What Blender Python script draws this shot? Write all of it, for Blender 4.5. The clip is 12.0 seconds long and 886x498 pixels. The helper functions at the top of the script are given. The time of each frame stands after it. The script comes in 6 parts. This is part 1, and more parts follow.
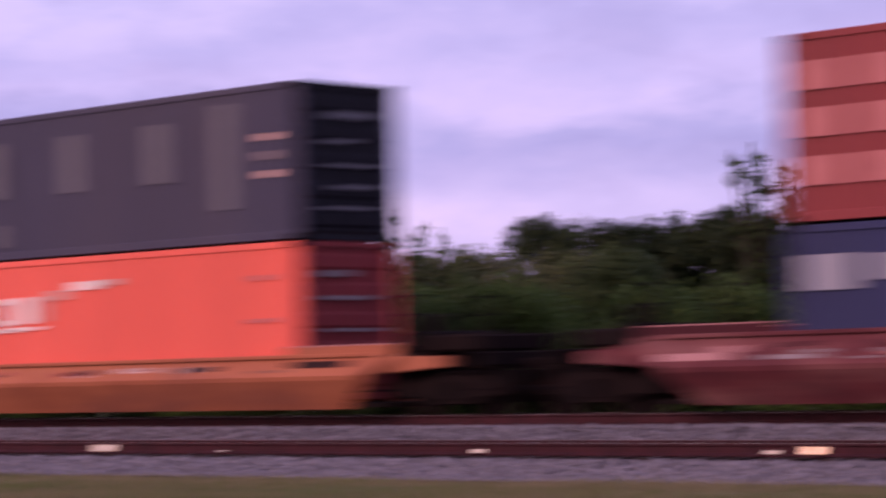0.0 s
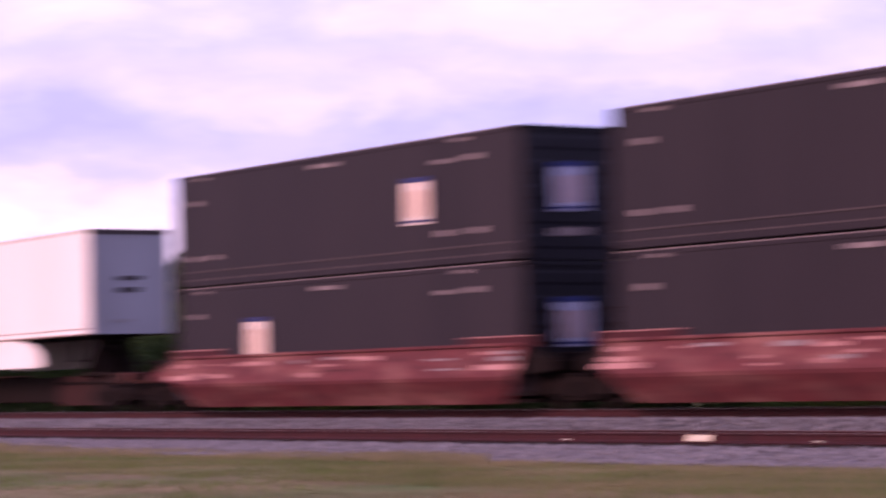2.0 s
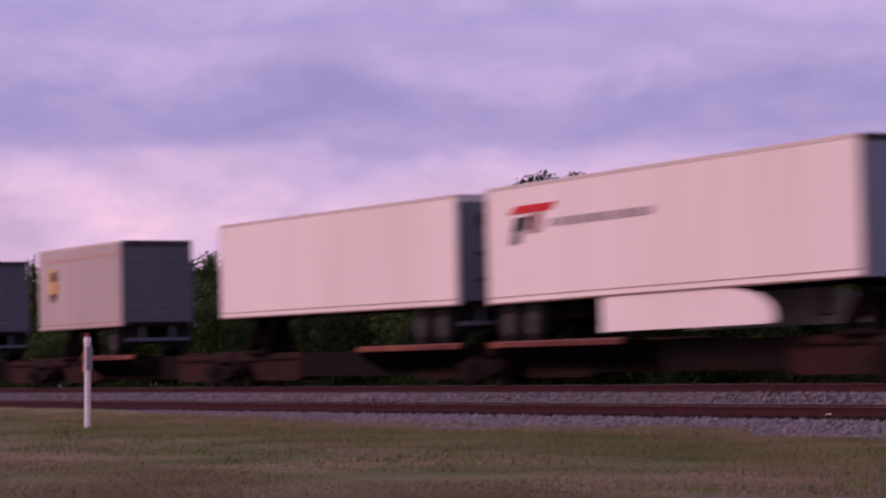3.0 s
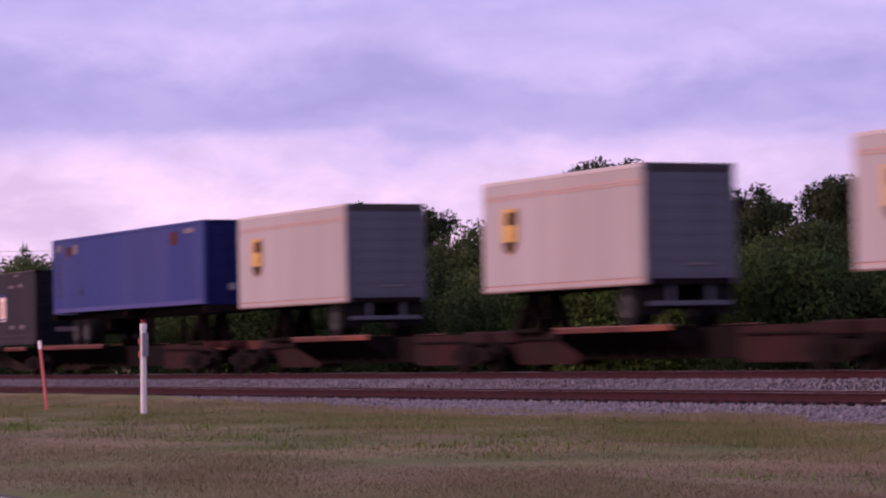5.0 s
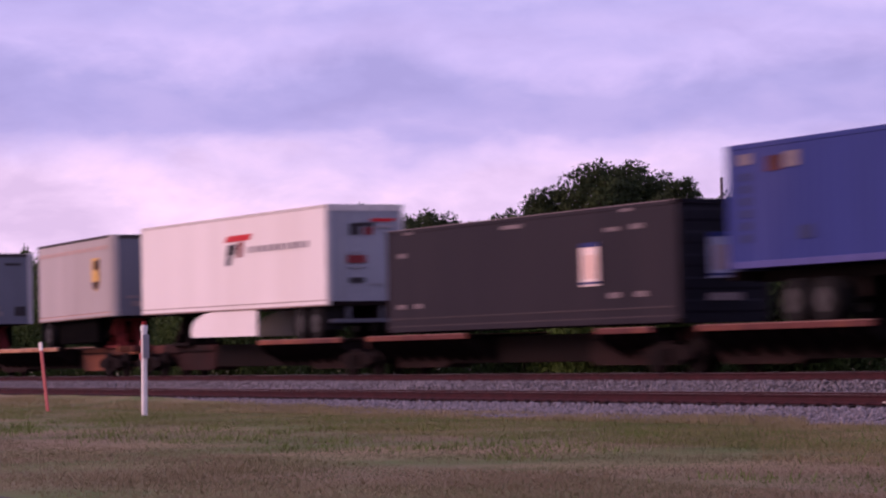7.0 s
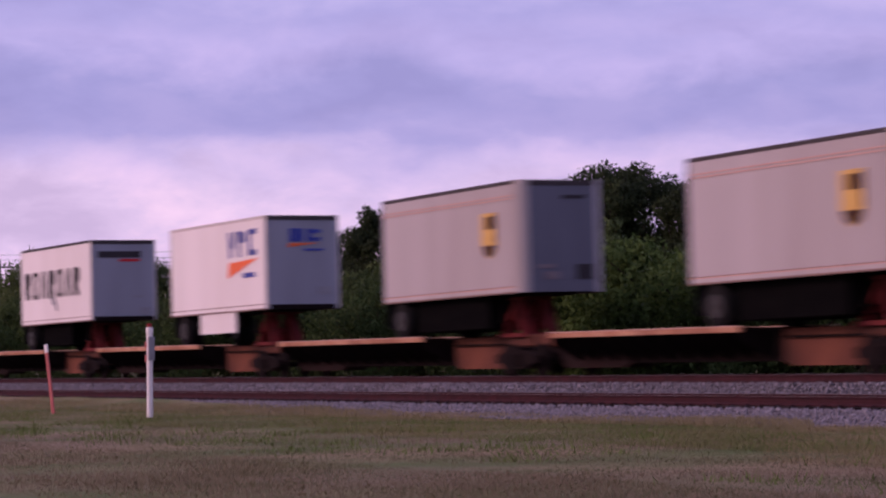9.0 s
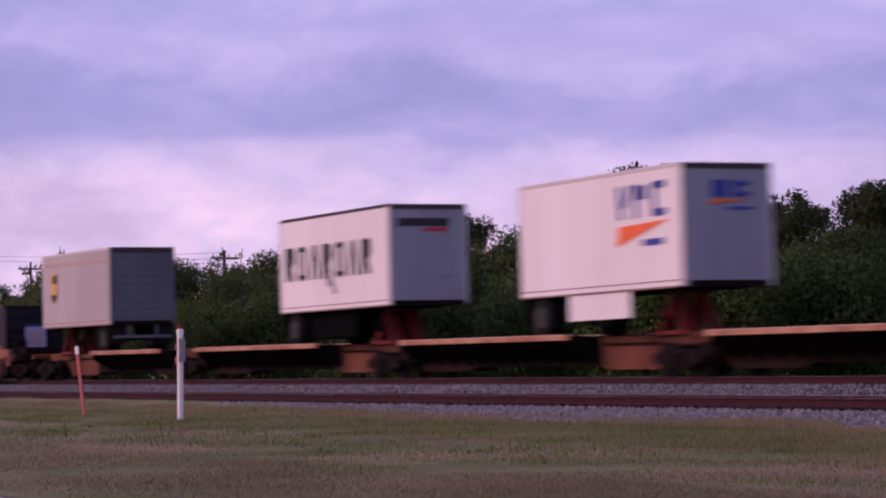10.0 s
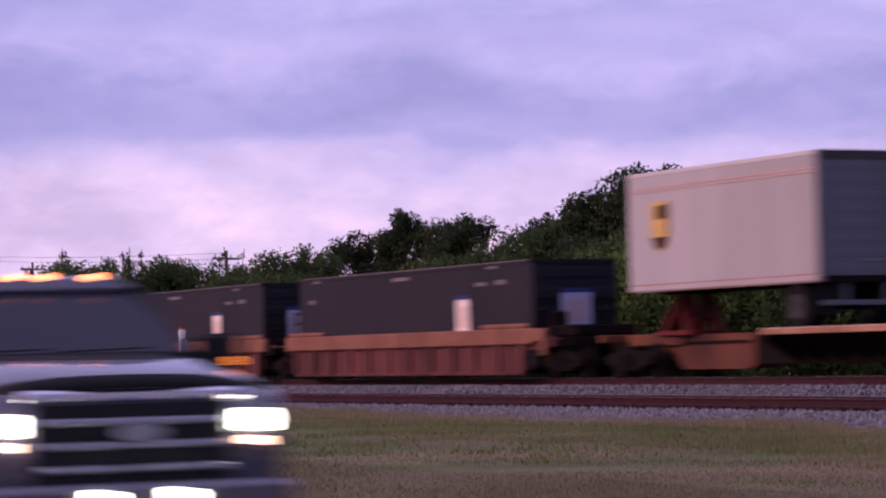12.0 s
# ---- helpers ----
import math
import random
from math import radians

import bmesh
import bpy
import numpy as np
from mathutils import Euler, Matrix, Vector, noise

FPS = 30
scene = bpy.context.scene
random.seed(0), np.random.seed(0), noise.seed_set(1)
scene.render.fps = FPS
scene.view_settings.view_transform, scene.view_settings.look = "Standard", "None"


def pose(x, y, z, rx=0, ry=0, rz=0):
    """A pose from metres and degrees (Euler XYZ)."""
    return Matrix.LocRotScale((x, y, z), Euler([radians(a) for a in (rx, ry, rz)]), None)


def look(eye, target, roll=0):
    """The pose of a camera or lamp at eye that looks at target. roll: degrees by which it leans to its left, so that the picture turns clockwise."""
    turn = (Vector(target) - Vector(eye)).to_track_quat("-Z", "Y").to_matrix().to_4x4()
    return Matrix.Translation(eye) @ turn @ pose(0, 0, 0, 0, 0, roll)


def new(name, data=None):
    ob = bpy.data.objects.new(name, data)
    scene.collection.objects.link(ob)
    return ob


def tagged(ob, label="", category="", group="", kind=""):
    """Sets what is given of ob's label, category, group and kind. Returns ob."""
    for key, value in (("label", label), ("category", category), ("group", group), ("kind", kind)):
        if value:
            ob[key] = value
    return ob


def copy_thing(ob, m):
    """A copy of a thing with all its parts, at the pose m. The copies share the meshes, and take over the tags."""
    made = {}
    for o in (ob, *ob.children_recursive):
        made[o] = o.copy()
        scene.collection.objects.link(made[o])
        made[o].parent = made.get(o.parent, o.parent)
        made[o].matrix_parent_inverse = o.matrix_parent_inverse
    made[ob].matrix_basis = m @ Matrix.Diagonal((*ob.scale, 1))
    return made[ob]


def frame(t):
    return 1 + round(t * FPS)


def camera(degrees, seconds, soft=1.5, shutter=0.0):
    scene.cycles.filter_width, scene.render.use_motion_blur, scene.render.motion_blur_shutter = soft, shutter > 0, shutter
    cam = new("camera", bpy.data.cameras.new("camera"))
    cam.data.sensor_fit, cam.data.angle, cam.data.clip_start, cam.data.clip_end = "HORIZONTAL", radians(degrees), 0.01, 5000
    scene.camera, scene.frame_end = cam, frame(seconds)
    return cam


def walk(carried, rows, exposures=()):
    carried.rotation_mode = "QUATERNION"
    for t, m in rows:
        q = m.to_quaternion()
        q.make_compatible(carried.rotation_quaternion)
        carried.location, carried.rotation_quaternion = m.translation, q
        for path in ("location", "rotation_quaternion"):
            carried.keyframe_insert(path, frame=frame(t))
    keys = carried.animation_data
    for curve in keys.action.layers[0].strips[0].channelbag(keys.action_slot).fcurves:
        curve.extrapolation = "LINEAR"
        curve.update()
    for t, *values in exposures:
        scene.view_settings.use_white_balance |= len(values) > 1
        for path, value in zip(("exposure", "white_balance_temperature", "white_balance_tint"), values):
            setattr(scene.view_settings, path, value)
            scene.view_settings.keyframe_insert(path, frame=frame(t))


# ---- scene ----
EYE = 1.4            # eye above the grass
cam = camera(18.34, 12.0, soft=2.2, shutter=0.8)
PATH = [
    (0.0, 44.58, 2.76), (0.1, 45.58, 2.745), (0.2, 46.17, 2.73), (0.3, 46.14, 2.715), (0.4, 46.02, 2.70), (0.5, 45.97, 2.69), (0.6, 45.88, 2.685),
    (0.8, 45.86, 2.67), (0.9, 46.15, 2.67), (1.0, 47.37, 2.67), (1.1, 48.68, 2.69), (1.2, 50.10, 2.71), (1.3, 51.25, 2.73), (1.4, 52.22, 2.745),
    (1.5, 53.0, 2.76), (1.6, 53.65, 2.77), (1.7, 54.34, 2.785), (1.8, 55.16, 2.80), (1.9, 56.04, 2.81), (2.0, 56.92, 2.82), (2.2, 58.87, 2.83),
    (2.4, 60.40, 2.83), (2.5, 60.96, 2.82), (2.6, 61.32, 2.76), (2.8, 62.0, 2.56), (3.0, 62.33, 2.40), (3.2, 62.71, 2.24), (3.7, 63.2, 2.16), (5.0, 63.48, 2.14), (5.5, 63.48, 2.165), (6.0, 63.48, 2.165),
    (6.5, 63.48, 2.17), (8.5, 63.58, 2.18), (9.0, 63.61, 2.22), (9.5, 64.25, 2.25), (10.0, 64.24, 2.27),
    (10.5, 64.26, 2.27), (11.0, 64.28, 2.29), (11.5, 64.28, 2.28), (12.0, 64.28, 2.28)]
walk(cam, [(t, pose(0, 0, EYE, 90 + pitch, 1.21, yaw)) for t, yaw, pitch in PATH],
     exposures=[(0.0, 0.15, 6500, 10), (0.5, 0.02, 6500, 10), (0.95, 0.05, 6500, 10), (1.3, 0.62, 6500, 10), (1.6, 0.78, 6500, 10), (2.0, 0.74, 6550, 10), (2.5, 0.12, 6700, 13), (3.0, -0.30, 6750, 14),
                (3.4, -0.25, 6700, 13), (4.8, 0.08, 6500, 10), (6.7, 0.12, 6480, 10), (8.3, -0.15, 6270, 8), (10.0, -0.14, 6150, 7), (12.0, -0.05, 6080, 7)])

# ---- world and sun: overcast dusk, glow of the set sun behind the camera ----
SUN_AZ = 200.0
world = bpy.data.worlds.new("dusk_sky")
scene.world = world
world.use_nodes = True
wn, wl = world.node_tree.nodes, world.node_tree.links
wn.clear()


def wnode(kind, **inputs):
    n = wn.new(kind)
    for k, v in inputs.items():
        n.inputs[k.replace("_", " ")].default_value = v
    return n


wout, wbg = wn.new("ShaderNodeOutputWorld"), wn.new("ShaderNodeBackground")
wl.new(wbg.outputs[0], wout.inputs[0])
wbg.inputs["Strength"].default_value = 1.0
sky = wn.new("ShaderNodeTexSky")
sky.sky_type, sky.sun_disc = "NISHITA", False
sky.sun_elevation, sky.sun_rotation = radians(4), radians(SUN_AZ)
coord = wn.new("ShaderNodeTexCoord")
sep = wn.new("ShaderNodeSeparateXYZ")
wl.new(coord.outputs["Generated"], sep.inputs[0])


def cloud(scale, stretch, detail, offset):
    m = wn.new("ShaderNodeMapping")
    m.inputs["Scale"].default_value = (1, 1, stretch)
    m.inputs["Location"].default_value = offset
    wl.new(coord.outputs["Generated"], m.inputs[0])
    n = wnode("ShaderNodeTexNoise", Scale=scale, Detail=detail, Roughness=0.55, Distortion=0.25)
    wl.new(m.outputs[0], n.inputs["Vector"])
    return n.outputs["Fac"]


def wramp(fac, stops):
    r = wn.new("ShaderNodeValToRGB")
    els = r.color_ramp.elements
    while len(els) < len(stops):
        els.new(0.5)
    for e, (p, c) in zip(els, stops):
        e.position, e.color = p, (*c, 1)
    wl.new(fac, r.inputs[0])
    return r.outputs[0]


def wmix(fac, a, b, mode="MIX"):
    m = wn.new("ShaderNodeMix")
    m.data_type, m.blend_type = "RGBA", mode
    for socket, v in ((m.inputs[0], fac), (m.inputs[6], a), (m.inputs[7], b)):
        if hasattr(v, "links"):
            wl.new(v, socket)
        else:
            socket.default_value = v
    return m.outputs[2]


def wmath(op, a, b):
    m = wn.new("ShaderNodeMath")
    m.operation = op
    for socket, v in zip(m.inputs, (a, b)):
        if hasattr(v, "links"):
            wl.new(v, socket)
        else:
            socket.default_value = v
    return m.outputs[0]


big = cloud(3.6, 4.0, 4.0, (0.3, 0.1, 0.2))
fine = cloud(11.0, 2.6, 6.0, (1.3, 0.4, 0.0))
both = wmath("ADD", wmath("MULTIPLY", big, 0.55), wmath("MULTIPLY", fine, 0.45))
# cloud decks by height, their edges ragged
height = wmath("ADD", sep.outputs["Z"], wmath("MULTIPLY", wmath("SUBTRACT", both, 0.5), 0.13))
decks = wramp(height, [(0.03, (0.60, 0.47, 0.86)), (0.068, (0.58, 0.46, 0.86)), (0.084, (0.41, 0.345, 0.73)), (0.098, (0.42, 0.355, 0.74)), (0.112, (0.58, 0.46, 0.87)), (0.128, (0.48, 0.40, 0.80)), (0.16, (0.62, 0.51, 0.91)), (0.24, (0.46, 0.39, 0.77)), (0.5, (0.55, 0.46, 0.84))])
tufts = cloud(30.0, 2.2, 5.0, (0.7, 2.1, 0.4))
puffs = wramp(wmath("ADD", wmath("MULTIPLY", fine, 0.58), wmath("MULTIPLY", tufts, 0.42)), [(0.39, (0.90, 0.90, 0.925)), (0.5, (1, 1, 1)), (0.61, (1.14, 1.10, 1.05))])
clouds = wmix(1.0, decks, puffs, "MULTIPLY")
# lighter and pinker gap low over the horizon, strongest to the west
low = wramp(height, [(0.058, (1, 1, 1)), (0.078, (0, 0, 0))])
west = wramp(wmath("MULTIPLY", sep.outputs["X"], -1.0), [(0.66, (0, 0, 0)), (0.93, (1, 1, 1))])
glow_fac = wmath("MULTIPLY", wmath("MULTIPLY", low, west), 0.9)
clouds = wmix(glow_fac, clouds, wmix(1.0, wmix(1.0, puffs, puffs, "MULTIPLY"), (0.86, 0.61, 0.91, 1), "MULTIPLY"))
# glow of the set sun behind the camera
south = wramp(wmath("MULTIPLY", sep.outputs["Y"], -1.0), [(0.55, (0, 0, 0)), (0.95, (1, 1, 1))])
band = wramp(sep.outputs["Z"], [(0.0, (0.35, 0.35, 0.35)), (0.3, (1, 1, 1)), (0.75, (0, 0, 0))])
clouds = wmix(wmath("MULTIPLY", wmath("MULTIPLY", south, band), 0.9), clouds, (1.5, 0.92, 1.0, 1))
faint = wmix(1.0, sky.outputs[0], (0.02, 0.02, 0.02, 1), "MULTIPLY")
wl.new(wmix(1.0, clouds, faint, "ADD"), wbg.inputs["Color"])

sun = new("sun", bpy.data.lights.new("sun", "SUN"))
sun.data.energy, sun.data.angle, sun.data.color = 2.3, radians(20), (1.0, 0.57, 0.59)
sun.matrix_world = look((-7, -20, 13), (0, 0, 0))


# ---- materials ----
def mat(name, c1, c2=None, rough=0.7, metal=0.0, scale=3.0, fine_scale=40.0, bump=0.1, streak=1.0, emit=None, emit_strength=0.0,
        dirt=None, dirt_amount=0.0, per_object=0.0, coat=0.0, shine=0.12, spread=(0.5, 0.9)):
    """A procedural surface: two scales of variation between c1 and c2, dirt patches, fine relief. streak > 1 stretches marks along z."""
    m = bpy.data.materials.new(name)
    m.use_nodes = True
    n, l = m.node_tree.nodes, m.node_tree.links
    b = n["Principled BSDF"]
    c2 = c2 or tuple(v * 0.78 for v in c1)
    tc, mp = n.new("ShaderNodeTexCoord"), n.new("ShaderNodeMapping")
    mp.inputs["Scale"].default_value = (1, 1, 1 / streak)
    l.new(tc.outputs["Object"], mp.inputs[0])
    n1, n2 = n.new("ShaderNodeTexNoise"), n.new("ShaderNodeTexNoise")
    n1.inputs["Scale"].default_value, n1.inputs["Detail"].default_value = scale, 5
    n2.inputs["Scale"].default_value, n2.inputs["Detail"].default_value = fine_scale, 3
    l.new(mp.outputs[0], n1.inputs["Vector"])
    l.new(tc.outputs["Object"], n2.inputs["Vector"])
    mix = n.new("ShaderNodeMix")
    mix.data_type = "RGBA"
    mix.inputs[6].default_value, mix.inputs[7].default_value = (*c1, 1), (*c2, 1)
    add = n.new("ShaderNodeMath")
    add.operation = "MULTIPLY_ADD"
    add.inputs[1].default_value = 0.4
    l.new(n2.outputs["Fac"], add.inputs[0])
    ramp = n.new("ShaderNodeMapRange")
    ramp.inputs["From Min"].default_value, ramp.inputs["From Max"].default_value = spread
    l.new(n1.outputs["Fac"], add.inputs[2])
    l.new(add.outputs[0], ramp.inputs["Value"])
    l.new(ramp.outputs[0], mix.inputs[0])
    col = mix.outputs[2]
    if dirt:
        d, dr, dm = n.new("ShaderNodeTexNoise"), n.new("ShaderNodeMapRange"), n.new("ShaderNodeMix")
        d.inputs["Scale"].default_value, d.inputs["Detail"].default_value = scale * 0.45, 8
        l.new(mp.outputs[0], d.inputs["Vector"])
        dr.inputs["From Min"].default_value, dr.inputs["From Max"].default_value, dr.inputs["To Max"].default_value = 0.48, 0.72, dirt_amount
        l.new(d.outputs["Fac"], dr.inputs["Value"])
        dm.data_type = "RGBA"
        dm.inputs[7].default_value = (*dirt, 1)
        l.new(dr.outputs[0], dm.inputs[0])
        l.new(col, dm.inputs[6])
        col = dm.outputs[2]
    if per_object:
        oi, hsv, mr = n.new("ShaderNodeObjectInfo"), n.new("ShaderNodeHueSaturation"), n.new("ShaderNodeMapRange")
        mr.inputs["To Min"].default_value, mr.inputs["To Max"].default_value = 1 - per_object, 1 + per_object
        l.new(oi.outputs["Random"], mr.inputs["Value"])
        l.new(mr.outputs[0], hsv.inputs["Value"])
        l.new(col, hsv.inputs["Color"])
        col = hsv.outputs[0]
    l.new(col, b.inputs["Base Color"])
    b.inputs["Roughness"].default_value, b.inputs["Metallic"].default_value = rough, metal
    b.inputs["Coat Weight"].default_value, b.inputs["Specular IOR Level"].default_value = coat, shine
    if bump:
        bp = n.new("ShaderNodeBump")
        bp.inputs["Strength"].default_value, bp.inputs["Distance"].default_value = bump, 0.02
        l.new(n2.outputs["Fac"], bp.inputs["Height"])
        l.new(bp.outputs[0], b.inputs["Normal"])
    if emit:
        b.inputs["Emission Color"].default_value, b.inputs["Emission Strength"].default_value = (*emit, 1), emit_strength
    return m


def leaf_mat(name, dark, light, patch=0.0, plant_part=0.0):
    """Leaves: colour varies from leaf to leaf and from plant to plant; a little light passes through."""
    m = bpy.data.materials.new(name)
    m.use_nodes = True
    n, l = m.node_tree.nodes, m.node_tree.links
    b = n["Principled BSDF"]
    geo, oi, add, ramp = n.new("ShaderNodeNewGeometry"), n.new("ShaderNodeObjectInfo"), n.new("ShaderNodeMath"), n.new("ShaderNodeValToRGB")
    add.operation = "MULTIPLY_ADD"
    add.inputs[1].default_value = 0.6
    l.new(geo.outputs["Random Per Island"], add.inputs[0])
    half = n.new("ShaderNodeMath")
    half.operation = "MULTIPLY"
    half.inputs[1].default_value = 0.4
    if patch:
        tc, nz, mr = n.new("ShaderNodeTexCoord"), n.new("ShaderNodeTexNoise"), n.new("ShaderNodeMapRange")
        nz.inputs["Scale"].default_value, nz.inputs["Detail"].default_value = patch, 5
        mr.inputs["From Min"].default_value, mr.inputs["From Max"].default_value = 0.36, 0.64
        l.new(tc.outputs["Object"], nz.inputs["Vector"])
        l.new(nz.outputs["Fac"], mr.inputs["Value"])
        mass = n.new("ShaderNodeMath")
        mass.operation = "MULTIPLY_ADD"
        mass.inputs[1].default_value = plant_part
        l.new(oi.outputs["Random"], mass.inputs[0])
        own = n.new("ShaderNodeMath")
        own.operation = "MULTIPLY"
        own.inputs[1].default_value = 1.0 - plant_part
        l.new(mr.outputs[0], own.inputs[0])
        l.new(own.outputs[0], mass.inputs[2])
        l.new(mass.outputs[0], half.inputs[0])
        add.inputs[1].default_value, half.inputs[1].default_value = 0.35, 0.65
    else:
        l.new(oi.outputs["Random"], half.inputs[0])
    l.new(half.outputs[0], add.inputs[2])
    ramp.color_ramp.elements[0].color, ramp.color_ramp.elements[1].color = (*dark, 1), (*light, 1)
    l.new(add.outputs[0], ramp.inputs[0])
    l.new(ramp.outputs[0], b.inputs["Base Color"])
    b.inputs["Roughness"].default_value, b.inputs["Specular IOR Level"].default_value = 0.7, 0.08
    tr, ms = n.new("ShaderNodeBsdfTranslucent"), n.new("ShaderNodeMixShader")
    ms.inputs[0].default_value = 0.35
    l.new(ramp.outputs[0], tr.inputs[0])
    l.new(b.outputs[0], ms.inputs[1])
    l.new(tr.outputs[0], ms.inputs[2])
    l.new(ms.outputs[0], n["Material Output"].inputs[0])
    return m


